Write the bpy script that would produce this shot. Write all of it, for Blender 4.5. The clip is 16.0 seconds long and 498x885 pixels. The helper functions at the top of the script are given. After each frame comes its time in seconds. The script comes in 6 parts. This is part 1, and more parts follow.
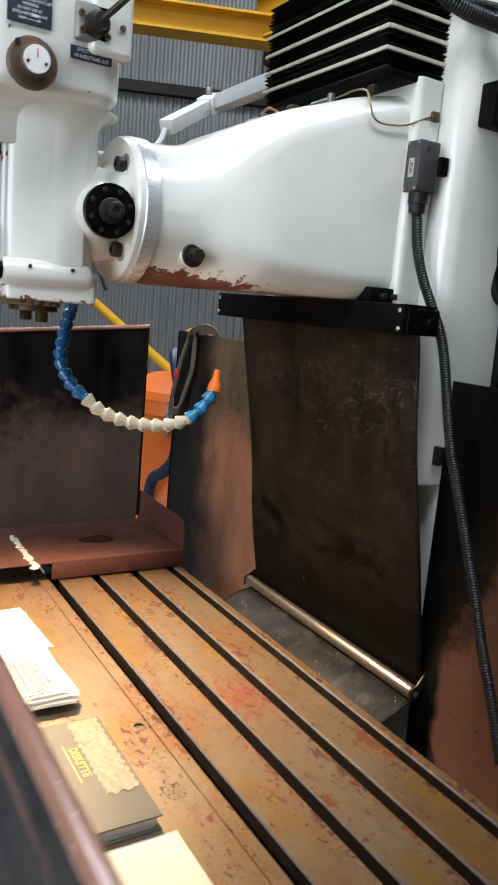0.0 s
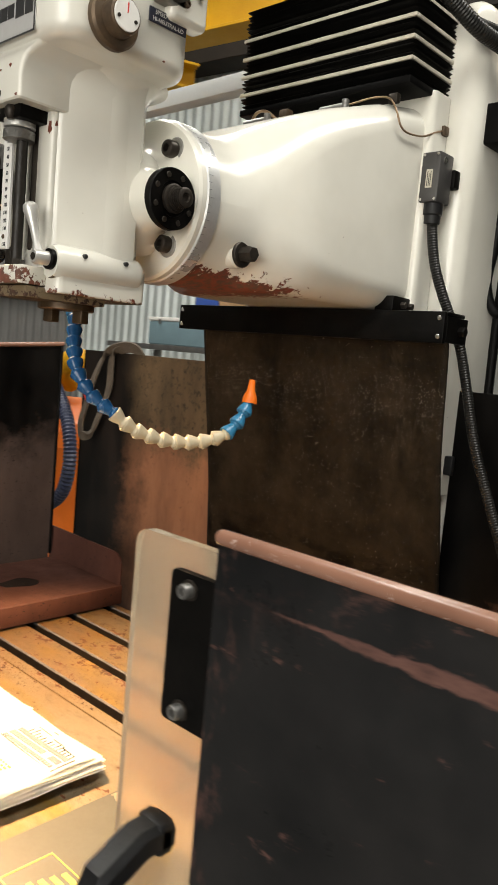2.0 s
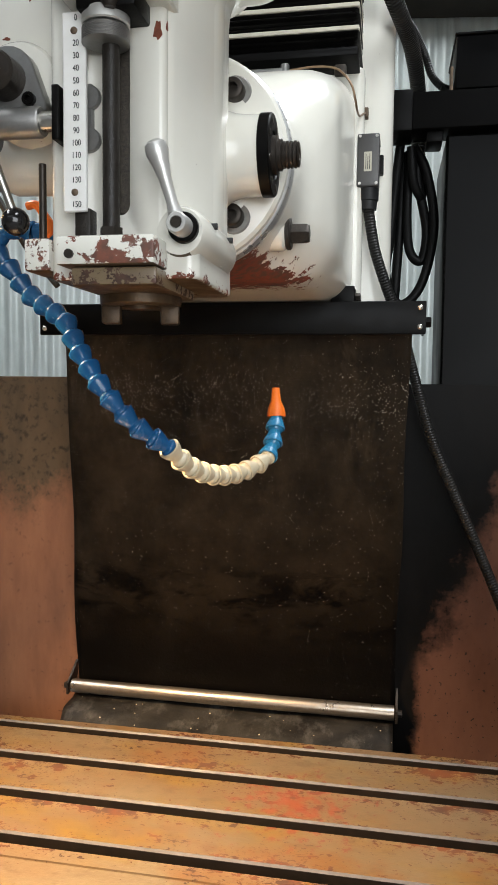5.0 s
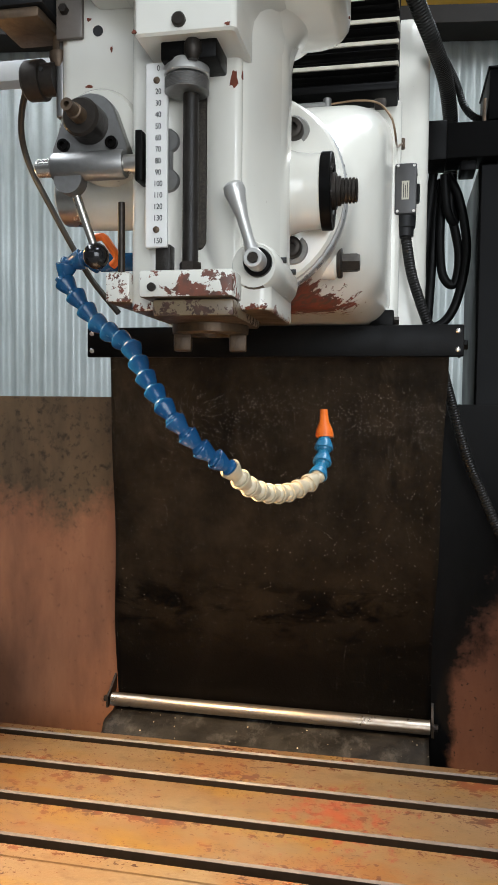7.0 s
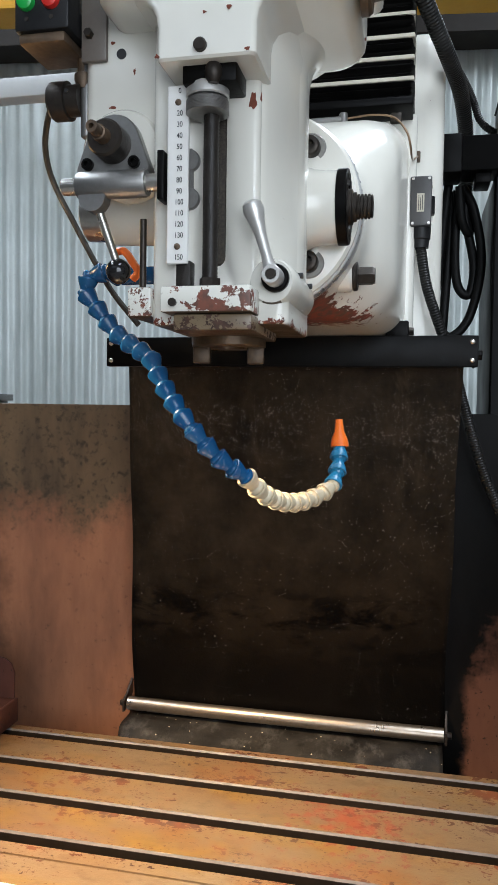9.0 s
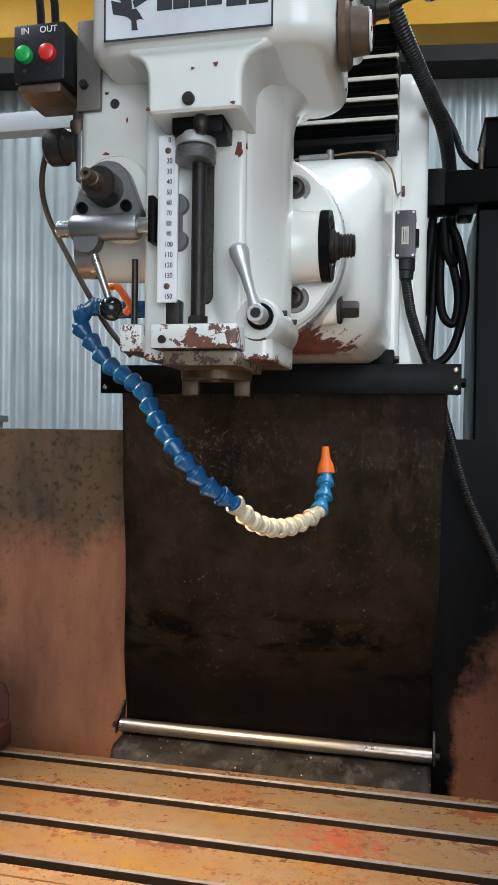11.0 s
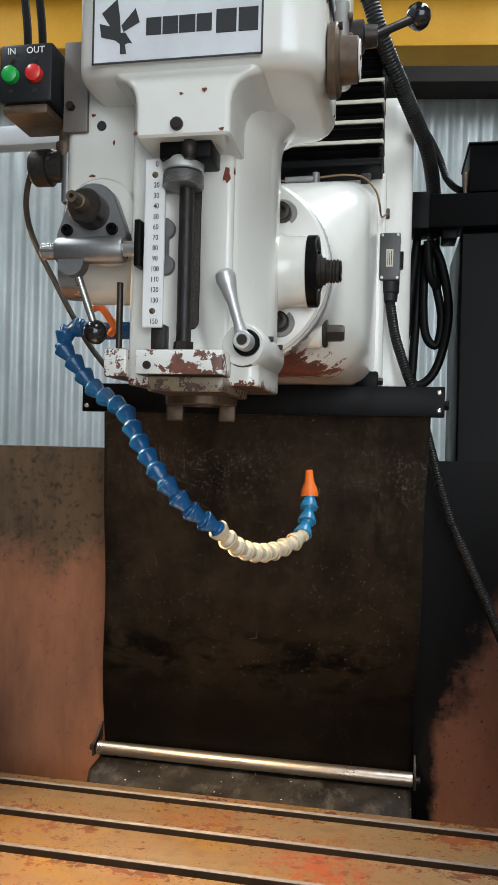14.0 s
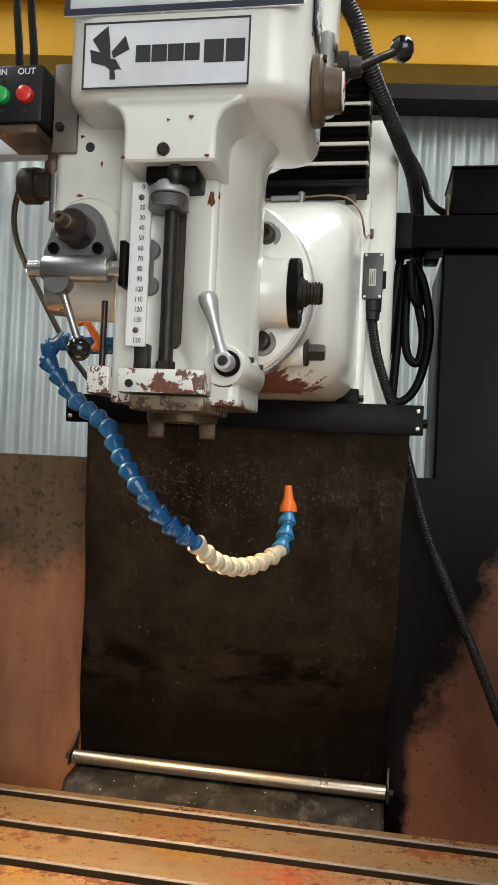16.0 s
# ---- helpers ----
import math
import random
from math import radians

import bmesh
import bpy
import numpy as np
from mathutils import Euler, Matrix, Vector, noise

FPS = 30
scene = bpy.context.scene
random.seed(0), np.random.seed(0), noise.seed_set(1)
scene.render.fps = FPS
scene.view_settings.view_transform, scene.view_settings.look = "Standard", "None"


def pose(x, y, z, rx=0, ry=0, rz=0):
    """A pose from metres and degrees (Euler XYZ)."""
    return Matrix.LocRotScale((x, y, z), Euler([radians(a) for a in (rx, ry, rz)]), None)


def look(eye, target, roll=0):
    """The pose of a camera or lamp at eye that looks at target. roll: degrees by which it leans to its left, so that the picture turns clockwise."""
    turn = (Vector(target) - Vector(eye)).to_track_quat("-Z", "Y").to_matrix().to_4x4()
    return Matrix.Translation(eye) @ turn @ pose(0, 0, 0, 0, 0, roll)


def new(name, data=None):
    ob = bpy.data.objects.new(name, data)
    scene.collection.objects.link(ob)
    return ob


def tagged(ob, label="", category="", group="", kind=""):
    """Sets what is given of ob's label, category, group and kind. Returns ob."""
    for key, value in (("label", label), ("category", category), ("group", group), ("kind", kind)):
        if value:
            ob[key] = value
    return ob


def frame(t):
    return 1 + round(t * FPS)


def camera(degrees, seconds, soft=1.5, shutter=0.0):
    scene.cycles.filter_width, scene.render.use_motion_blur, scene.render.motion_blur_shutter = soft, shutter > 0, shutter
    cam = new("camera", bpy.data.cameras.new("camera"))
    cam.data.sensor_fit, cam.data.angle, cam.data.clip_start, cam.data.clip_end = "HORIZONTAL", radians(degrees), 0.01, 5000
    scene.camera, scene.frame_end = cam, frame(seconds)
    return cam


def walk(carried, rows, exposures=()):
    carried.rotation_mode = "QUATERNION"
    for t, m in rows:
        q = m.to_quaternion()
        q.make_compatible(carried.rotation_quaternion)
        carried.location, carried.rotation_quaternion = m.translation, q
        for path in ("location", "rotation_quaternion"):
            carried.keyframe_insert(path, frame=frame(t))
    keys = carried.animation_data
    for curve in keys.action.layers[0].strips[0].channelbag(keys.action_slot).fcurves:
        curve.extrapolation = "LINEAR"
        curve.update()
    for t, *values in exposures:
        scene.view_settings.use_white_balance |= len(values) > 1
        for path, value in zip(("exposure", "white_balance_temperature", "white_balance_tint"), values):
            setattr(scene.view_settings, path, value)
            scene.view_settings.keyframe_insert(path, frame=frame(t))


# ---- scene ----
cam = camera(36.5, 16.0, shutter=0.4)
PATH = [
    (0, (0.948, -0.985, 1.636), (-0.736, 0.035, 1.284), 5.0),
    (0.5, (0.911, -1.092, 1.588), (-0.746, -0.022, 1.257), 3.6),
    (1, (0.834, -1.202, 1.57), (-0.742, 0.001, 1.305), 3.0),
    (1.5, (0.752, -1.221, 1.563), (-0.747, 0.082, 1.328), 3.6),
    (2, (0.628, -1.244, 1.56), (-0.715, 0.221, 1.342), 5.2),
    (2.5, (0.434, -1.339, 1.525), (-0.638, 0.34, 1.338), 4.3),
    (3, (0.274, -1.362, 1.523), (-0.52, 0.465, 1.341), 4.0),
    (3.5, (0.161, -1.326, 1.533), (-0.47, 0.565, 1.365), 3.1),
    (6, (-0.06, -1.36, 1.529), (-0.374, 0.61, 1.384), 0.1),
    (6.5, (-0.066, -1.374, 1.532), (-0.432, 0.588, 1.4), 0.4),
    (7, (-0.065, -1.384, 1.537), (-0.456, 0.575, 1.432), 0.6),
    (7.5, (-0.066, -1.38, 1.537), (-0.472, 0.576, 1.439), 0.6),
    (8, (-0.068, -1.386, 1.537), (-0.481, 0.569, 1.44), 0.6),
    (8.5, (-0.067, -1.393, 1.539), (-0.496, 0.558, 1.443), 0.8),
    (11, (-0.049, -1.43, 1.554), (-0.467, 0.526, 1.515), 0.8),
    (11.5, (-0.049, -1.43, 1.555), (-0.448, 0.53, 1.523), 0.7),
    (12, (-0.052, -1.427, 1.555), (-0.444, 0.534, 1.522), 0.8),
    (12.5, (-0.052, -1.429, 1.559), (-0.439, 0.533, 1.527), 0.9),
    (13, (-0.05, -1.425, 1.561), (-0.426, 0.539, 1.535), 0.9),
    (13.5, (-0.052, -1.425, 1.565), (-0.424, 0.54, 1.548), 1.1),
    (14, (-0.055, -1.423, 1.568), (-0.423, 0.543, 1.562), 1.4),
    (14.5, (-0.054, -1.425, 1.569), (-0.414, 0.543, 1.571), 1.7),
    (15, (-0.053, -1.433, 1.573), (-0.398, 0.537, 1.582), 2.4),
    (15.5, (-0.051, -1.432, 1.576), (-0.381, 0.541, 1.579), 2.7),
    (16, (-0.047, -1.437, 1.579), (-0.376, 0.535, 1.594), 2.6),
]
walk(cam, [(r[0], look(*r[1:])) for r in PATH],
     exposures=((0.0, 0.18, 6000, 10), (0.5, 0.2, 6250, 10), (1.0, 0.2, 7500, 10), (2.0, 0.15, 7500, 11), (2.5, 0.03, 7100, 10), (3.5, 0.08, 6650, 10), (6.0, 0.16, 6400, 10), (7.5, 0.04, 6200, 10), (8.5, 0.03, 6050, 10), (11.0, 0.03, 5850, 10), (12.5, 0.0, 5800, 10), (14.0, 0.0, 6150, 10), (16.0, 0.0, 6650, 10)))

# ---- world, large lights, exposure ----
world = bpy.data.worlds.new("world")
world.use_nodes = True
scene.world = world
wn = world.node_tree
sky = wn.nodes.new("ShaderNodeTexSky")
sky.sky_type, sky.sun_disc, sky.sun_elevation, sky.sun_rotation = "NISHITA", False, radians(50), radians(200)
wn.links.new(sky.outputs[0], wn.nodes["Background"].inputs[0])
wn.nodes["Background"].inputs[1].default_value = 0.08


def area_lamp(name, m, sx, sy, power, colour):
    d = bpy.data.lights.new(name, "AREA")
    d.shape, d.size, d.size_y, d.energy, d.color = "RECTANGLE", sx, sy, power, colour
    ob = new(name, d)
    ob.matrix_world = m
    return ob


# daylight through the roof lights and through an open door assumed behind the camera
area_lamp("assumed_door_daylight", pose(2.7, -6.4, 2.3, 90, 0, 0), 4.6, 3.8, 300, (0.93, 0.97, 1.0))
area_lamp("roof_daylight", pose(1.6, -0.5, 5.75, 0, 0, 0), 1.1, 7.3, 340, (0.91, 0.965, 1.0))
area_lamp("roof_daylight", pose(-3.4, 0.0, 5.75, 0, 0, 0), 1.1, 6.5, 275, (0.92, 0.97, 1.0))
# no such window known: fill lamp added for the silver plate to reflect
area_lamp("added_window_fill", pose(-2.6, -6.5, 5.05, 90, 0, 0), 5.6, 1.2, 13, (0.90, 0.96, 1.0))
work = bpy.data.lights.new("work_lamp_bulb", "SPOT")
work.energy, work.color, work.shadow_soft_size, work.spot_size, work.spot_blend = 172, (1.0, 0.66, 0.34), 0.02, radians(92), 1.0
new("work_lamp_bulb", work).matrix_world = look((-0.586, -0.613, 1.738), (-0.36, -0.55, 0.93))
scene.view_settings.exposure = 0.0

# ---- materials ----
MATS = {}


def nodes_of(name):
    m = bpy.data.materials.new(name)
    m.use_nodes = True
    t = m.node_tree
    return m, t, t.nodes["Principled BSDF"]


def rgb(c):
    return (c[0], c[1], c[2], 1.0)


def tex_noise(t, scale, detail=4.0, rough=0.6, coord="Object", stretch=None, distort=0.0):
    co = t.nodes.new("ShaderNodeTexCoord")
    src = co.outputs["Object"]
    if coord == "World":
        src = t.nodes.new("ShaderNodeNewGeometry").outputs["Position"]
    if stretch:
        mp = t.nodes.new("ShaderNodeMapping")
        mp.inputs["Scale"].default_value = stretch
        t.links.new(src, mp.inputs["Vector"])
        src = mp.outputs[0]
    n = t.nodes.new("ShaderNodeTexNoise")
    n.inputs["Scale"].default_value, n.inputs["Detail"].default_value, n.inputs["Roughness"].default_value = scale, detail, rough
    n.inputs["Distortion"].default_value = distort
    t.links.new(src, n.inputs["Vector"])
    return n.outputs["Fac"]


def ramp(t, fac, a, b, lo=0.0, hi=1.0):
    r = t.nodes.new("ShaderNodeMapRange")
    r.inputs["From Min"].default_value, r.inputs["From Max"].default_value = a, b
    r.inputs["To Min"].default_value, r.inputs["To Max"].default_value = lo, hi
    t.links.new(fac, r.inputs["Value"])
    return r.outputs[0]


def maths(t, op, a, b):
    m = t.nodes.new("ShaderNodeMath")
    m.operation = op
    for i, v in enumerate((a, b)):
        if isinstance(v, (int, float)):
            m.inputs[i].default_value = v
        else:
            t.links.new(v, m.inputs[i])
    return m.outputs[0]


def mixc(t, fac, a, b):
    m = t.nodes.new("ShaderNodeMix")
    m.data_type = "RGBA"
    if isinstance(fac, (int, float)):
        m.inputs[0].default_value = fac
    else:
        t.links.new(fac, m.inputs[0])
    for i, v in ((6, a), (7, b)):
        if isinstance(v, tuple):
            m.inputs[i].default_value = rgb(v)
        else:
            t.links.new(v, m.inputs[i])
    return m.outputs[2]


def bump(t, p, height, strength, dist=0.002):
    b = t.nodes.new("ShaderNodeBump")
    b.inputs["Strength"].default_value, b.inputs["Distance"].default_value = strength, dist
    t.links.new(height, b.inputs["Height"])
    t.links.new(b.outputs[0], p.inputs["Normal"])


def pos_axis(t, axis):
    g = t.nodes.new("ShaderNodeNewGeometry")
    s = t.nodes.new("ShaderNodeSeparateXYZ")
    t.links.new(g.outputs["Position"], s.inputs[0])
    return s.outputs["XYZ".index(axis)]


def plain(name, c1, c2, rough, metal=0.0, scale=12.0, fine=160.0, bumps=0.15, spread=0.12, coat=0.0, spec=0.5):
    """A surface with broad mottling, fine grain and a varying gloss."""
    if name in MATS:
        return MATS[name]
    m, t, p = nodes_of(name)
    broad, grain = tex_noise(t, scale, 5), tex_noise(t, fine, 3)
    f = maths(t, "ADD", ramp(t, broad, 0.3, 0.7, 0, 0.75), ramp(t, grain, 0.3, 0.7, 0, 0.25))
    t.links.new(mixc(t, f, c1, c2), p.inputs["Base Color"])
    t.links.new(ramp(t, broad, 0.25, 0.75, max(0.03, rough - spread), min(1, rough + spread)), p.inputs["Roughness"])
    p.inputs["Metallic"].default_value = metal
    p.inputs["Coat Weight"].default_value = coat
    p.inputs["Coat Roughness"].default_value = 0.08
    p.inputs["Specular IOR Level"].default_value = spec
    bump(t, p, grain, bumps, 0.001)
    MATS[name] = m
    return m


def chipped_paint(name, paint, paint2, chip, chip2, low, high, amount, scale=38.0, rough=0.22, front=None):
    """Glossy machine paint, chipped to primer and rust between two heights, thinning upwards."""
    m, t, p = nodes_of(name)
    broad, orange = tex_noise(t, 5.0, 4), tex_noise(t, 260.0, 2)
    chips = tex_noise(t, scale, 8, 0.72, "World", distort=0.12)
    height = ramp(t, pos_axis(t, "Z"), low, high, 1.0, 0.0)
    if front:
        height = maths(t, "MULTIPLY", height, ramp(t, pos_axis(t, "Y"), front[0], front[1], 1.0, 0.0))
    worn = maths(t, "GREATER_THAN", maths(t, "ADD", chips, maths(t, "MULTIPLY", height, amount)), 0.71)
    base = mixc(t, ramp(t, broad, 0.35, 0.7), paint, paint2)
    bare = mixc(t, ramp(t, tex_noise(t, 90, 5), 0.4, 0.62), chip, chip2)
    t.links.new(mixc(t, worn, base, bare), p.inputs["Base Color"])
    t.links.new(mixc(t, worn, (rough,) * 3, (0.75,) * 3), p.inputs["Roughness"])
    p.inputs["Coat Weight"].default_value = 0.25
    p.inputs["Coat Roughness"].default_value = 0.12
    h = maths(t, "SUBTRACT", maths(t, "MULTIPLY", orange, 0.12), maths(t, "MULTIPLY", worn, 0.6))
    bump(t, p, h, 0.35, 0.0012)
    return m


def oxide_sheet(name, z0, z1, slope=0.0, hot=(0.20, 0.085, 0.05), inner=None):
    """Black sheet steel, worn and rusted to copper brown below a ragged line."""
    m, t, p = nodes_of(name)
    ragged = maths(t, "ADD", tex_noise(t, 3.2, 6, 0.62, "World"), maths(t, "MULTIPLY", tex_noise(t, 30, 6, 0.7, "World"), 0.35))
    z = maths(t, "ADD", pos_axis(t, "Z"), maths(t, "MULTIPLY", pos_axis(t, "X"), slope))
    z = maths(t, "ADD", z, maths(t, "MULTIPLY", maths(t, "SUBTRACT", ragged, 0.675), 0.55))
    brown = ramp(t, z, z0, z1, 1.0, 0.0)
    if inner is not None:
        brown = maths(t, "MULTIPLY", brown, ramp(t, maths(t, "ADD", pos_axis(t, "X"), maths(t, "MULTIPLY", maths(t, "SUBTRACT", ragged, 0.675), 0.10)), inner, inner + 0.014))
    streak = tex_noise(t, 4, 6, 0.62, "World", (2.2, 2.2, 0.9))
    speck = tex_noise(t, 120, 4, 0.7, "World")
    black = mixc(t, ramp(t, streak, 0.35, 0.7), (0.0011, 0.0011, 0.0011), (0.0085, 0.0074, 0.0066))
    rust = mixc(t, ramp(t, streak, 0.3, 0.7), hot, tuple(c * 0.55 for c in hot))
    rust = mixc(t, maths(t, "GREATER_THAN", speck, 0.64), rust, (0.03, 0.02, 0.016))
    t.links.new(mixc(t, brown, black, rust), p.inputs["Base Color"])
    t.links.new(ramp(t, streak, 0.3, 0.7, 0.32, 0.55), p.inputs["Roughness"])
    p.inputs["Specular IOR Level"].default_value = 0.08
    bump(t, p, speck, 0.2, 0.001)
    return m


def rust_table(name):
    """Ground steel tabletop, oil-stained in ochre and gold and flecked with crisp orange-brown rust."""
    m, t, p = nodes_of(name)
    broad = tex_noise(t, 2.6, 6, 0.6, "World", (0.7, 1.6, 1))
    gold = tex_noise(t, 5.5, 6, 0.6, "World", (0.8, 1.7, 1), 0.3)
    mid = tex_noise(t, 30, 7, 0.68, "World", (0.75, 1.25, 1), 0.2)
    grain = tex_noise(t, 420, 4, 0.65, "World", (0.3, 1.6, 1))
    steel = mixc(t, ramp(t, broad, 0.38, 0.62), (0.225, 0.172, 0.106), (0.195, 0.112, 0.052))
    steel = mixc(t, ramp(t, gold, 0.50, 0.66, 0, 0.85), steel, (0.235, 0.135, 0.018))
    steel = mixc(t, ramp(t, tex_noise(t, 4.3, 6, 0.65, "World", (1, 1.3, 1)), 0.52, 0.70, 0, 0.85), steel, (0.205, 0.080, 0.016))
    steel = mixc(t, ramp(t, mid, 0.52, 0.70, 0, 0.5), steel, (0.095, 0.052, 0.025))
    steel = mixc(t, ramp(t, grain, 0.35, 0.7, 0, 0.30), steel, (0.095, 0.060, 0.034))
    edge = None
    y = pos_axis(t, "Y")
    for ys in (-0.450, -0.345, -0.240, -0.137):
        e = ramp(t, maths(t, "ABSOLUTE", maths(t, "SUBTRACT", y, ys), 0.0), 0.014, 0.036, 0.05, 0.0)
        edge = e if edge is None else maths(t, "MAXIMUM", edge, e)
    patch = ramp(t, tex_noise(t, 7.5, 5, 0.6, "World", (0.6, 1.4, 1)), 0.38, 0.66, -0.16, 0.10)
    near = maths(t, "ADD", maths(t, "ADD", patch, edge), ramp(t, y, -0.60, -0.47, -0.075, 0.0))
    fleck = ramp(t, maths(t, "ADD", tex_noise(t, 92, 4, 0.5, "World", (0.7, 1.2, 1), 0.3), near), 0.606, 0.624)
    speck = ramp(t, maths(t, "ADD", tex_noise(t, 240, 3, 0.5, "World", (0.8, 1.1, 1)), maths(t, "MULTIPLY", near, 0.7)), 0.608, 0.633)
    blot = ramp(t, maths(t, "ADD", tex_noise(t, 34, 6, 0.62, "World", (0.7, 1.3, 1), 0.4), near), 0.640, 0.668)
    tone = tex_noise(t, 21, 4, 0.6, "World")
    rust = mixc(t, ramp(t, tone, 0.40, 0.60), (0.042, 0.013, 0.004), (0.108, 0.027, 0.003))
    dots = maths(t, "MAXIMUM", maths(t, "MULTIPLY", speck, 0.7), maths(t, "MAXIMUM", fleck, blot))
    colour = mixc(t, dots, steel, rust)
    # a patch of fresh red rust
    d = t.nodes.new("ShaderNodeVectorMath")
    d.operation = "DISTANCE"
    t.links.new(t.nodes.new("ShaderNodeNewGeometry").outputs["Position"], d.inputs[0])
    d.inputs[1].default_value = (-0.145, -0.300, 0.93)
    fresh = ramp(t, maths(t, "ADD", maths(t, "MULTIPLY", d.outputs["Value"], 4.2), maths(t, "MULTIPLY", maths(t, "SUBTRACT", 0.55, tex_noise(t, 60, 7, 0.72, "World", (0.9, 1.1, 1))), 3.6)), 0.26, 0.36, 0.85, 0.0)
    colour = mixc(t, fresh, colour, (0.145, 0.024, 0.009))
    t.links.new(colour, p.inputs["Base Color"])
    t.links.new(ramp(t, maths(t, "ADD", dots, mid), 0.3, 1.5, 0.30, 0.85), p.inputs["Roughness"])
    t.links.new(ramp(t, maths(t, "MAXIMUM", dots, fresh), 0, 1, 0.50, 0.0), p.inputs["Metallic"])
    bump(t, p, maths(t, "ADD", grain, maths(t, "MULTIPLY", dots, 0.5)), 0.22, 0.0010)
    return m


def rubber_curtain(name):
    """Oily black rubber cloth: brown bloom, painted-in sheen, fine bright swarf sticking to it."""
    m, t, p = nodes_of(name)
    bloom = tex_noise(t, 7, 8, 0.68, "World", (1.2, 1, 0.9))
    smear = tex_noise(t, 16, 6, 0.65, "World", (1, 1, 0.4), 0.5)
    z = pos_axis(t, "Z")
    flat = t.nodes.new("ShaderNodeCombineXYZ")
    t.links.new(pos_axis(t, "X"), flat.inputs[0])
    t.links.new(z, flat.inputs[1])
    chips = []
    for scale, rate, size in ((340, 0.9945, 0.30), (620, 0.9900, 0.36)):
        v = t.nodes.new("ShaderNodeTexVoronoi")
        v.voronoi_dimensions = "2D"
        v.inputs["Scale"].default_value = scale
        t.links.new(flat.outputs[0], v.inputs["Vector"])
        pick = t.nodes.new("ShaderNodeSeparateColor")
        t.links.new(v.outputs["Color"], pick.inputs[0])
        high = maths(t, "MULTIPLY", maths(t, "ADD", ramp(t, z, 1.22, 1.46, 0.0, 0.035), ramp(t, z, 1.43, 1.52, 0.0, 0.13)), ramp(t, z, 1.535, 1.570, 1.0, 0.1))
        cluster = ramp(t, tex_noise(t, 24, 8, 0.75, "World", distort=0.4), 0.30, 0.72, 0.0, 1.0)
        some = maths(t, "GREATER_THAN", maths(t, "ADD", pick.outputs[0], maths(t, "MULTIPLY", high, cluster)), rate)
        chips.append(maths(t, "MULTIPLY", some, maths(t, "LESS_THAN", v.outputs["Distance"], maths(t, "MULTIPLY", pick.outputs[1], size))))
    chip = maths(t, "MAXIMUM", chips[0], chips[1])
    # brown also stands in for sheen on the upper part, darkening towards the bottom
    bloom_sheen = maths(t, "MULTIPLY", ramp(t, bloom, 0.30, 0.70, 0.05, 0.95), ramp(t, z, 1.04, 1.30, 0.05, 1.0))
    base = mixc(t, bloom_sheen, (0.0022, 0.0018, 0.0015), (0.038, 0.0265, 0.0162))
    base = mixc(t, maths(t, "MULTIPLY", ramp(t, smear, 0.56, 0.72, 0, 0.6), ramp(t, z, 1.15, 1.5, 0.1, 1.0)), base, (0.062, 0.044, 0.027))
    band = maths(t, "MULTIPLY", ramp(t, z, 1.04, 1.13), ramp(t, z, 1.17, 1.23, 1.0, 0.0))
    oil = maths(t, "MULTIPLY", ramp(t, tex_noise(t, 17, 7, 0.66, "World", (0.8, 1, 1.7), 0.5), 0.47, 0.60, 0, 0.9), maths(t, "ADD", band, 0.15))
    base = mixc(t, oil, base, (0.0012, 0.0010, 0.0009))
    p.inputs["Specular IOR Level"].default_value = 0.05
    t.links.new(mixc(t, chip, base, (0.50, 0.46, 0.39)), p.inputs["Base Color"])
    t.links.new(ramp(t, smear, 0.3, 0.7, 0.36, 0.62), p.inputs["Roughness"])
    bump(t, p, maths(t, "ADD", tex_noise(t, 180, 3), smear), 0.25, 0.0015)
    return m


def dusty_rubber(name):
    """Black rubber greyed with dust and smears, with bright swarf lying on it."""
    m, t, p = nodes_of(name)
    dust = tex_noise(t, 14, 8, 0.72, "World", (0.8, 1.3, 1), 0.4)
    grain = tex_noise(t, 140, 5, 0.7, "World")
    c = mixc(t, ramp(t, dust, 0.38, 0.68), (0.0042, 0.0036, 0.0030), (0.026, 0.023, 0.019))
    c = mixc(t, ramp(t, grain, 0.45, 0.75, 0, 0.5), c, (0.010, 0.008, 0.006))
    c = mixc(t, ramp(t, tex_noise(t, 19, 8, 0.75, "World", (1.2, 0.8, 1)), 0.53, 0.70, 0, 0.75), c, (0.072, 0.068, 0.062))
    c = mixc(t, ramp(t, tex_noise(t, 27, 7, 0.7, "World", (0.8, 1.3, 1)), 0.56, 0.66, 0, 0.8), c, (0.0022, 0.0019, 0.0016))
    v = t.nodes.new("ShaderNodeTexVoronoi")
    v.inputs["Scale"].default_value = 260
    t.links.new(t.nodes.new("ShaderNodeNewGeometry").outputs["Position"], v.inputs["Vector"])
    pick = t.nodes.new("ShaderNodeSeparateColor")
    t.links.new(v.outputs["Color"], pick.inputs[0])
    chip = maths(t, "MULTIPLY", maths(t, "GREATER_THAN", pick.outputs[0], 0.972), maths(t, "LESS_THAN", v.outputs["Distance"], maths(t, "MULTIPLY", pick.outputs[1], 0.40)))
    t.links.new(mixc(t, chip, c, (0.46, 0.40, 0.30)), p.inputs["Base Color"])
    t.links.new(ramp(t, dust, 0.3, 0.7, 0.32, 0.6), p.inputs["Roughness"])
    p.inputs["Specular IOR Level"].default_value = 0.25
    bump(t, p, maths(t, "ADD", grain, dust), 0.35, 0.0015)
    return m


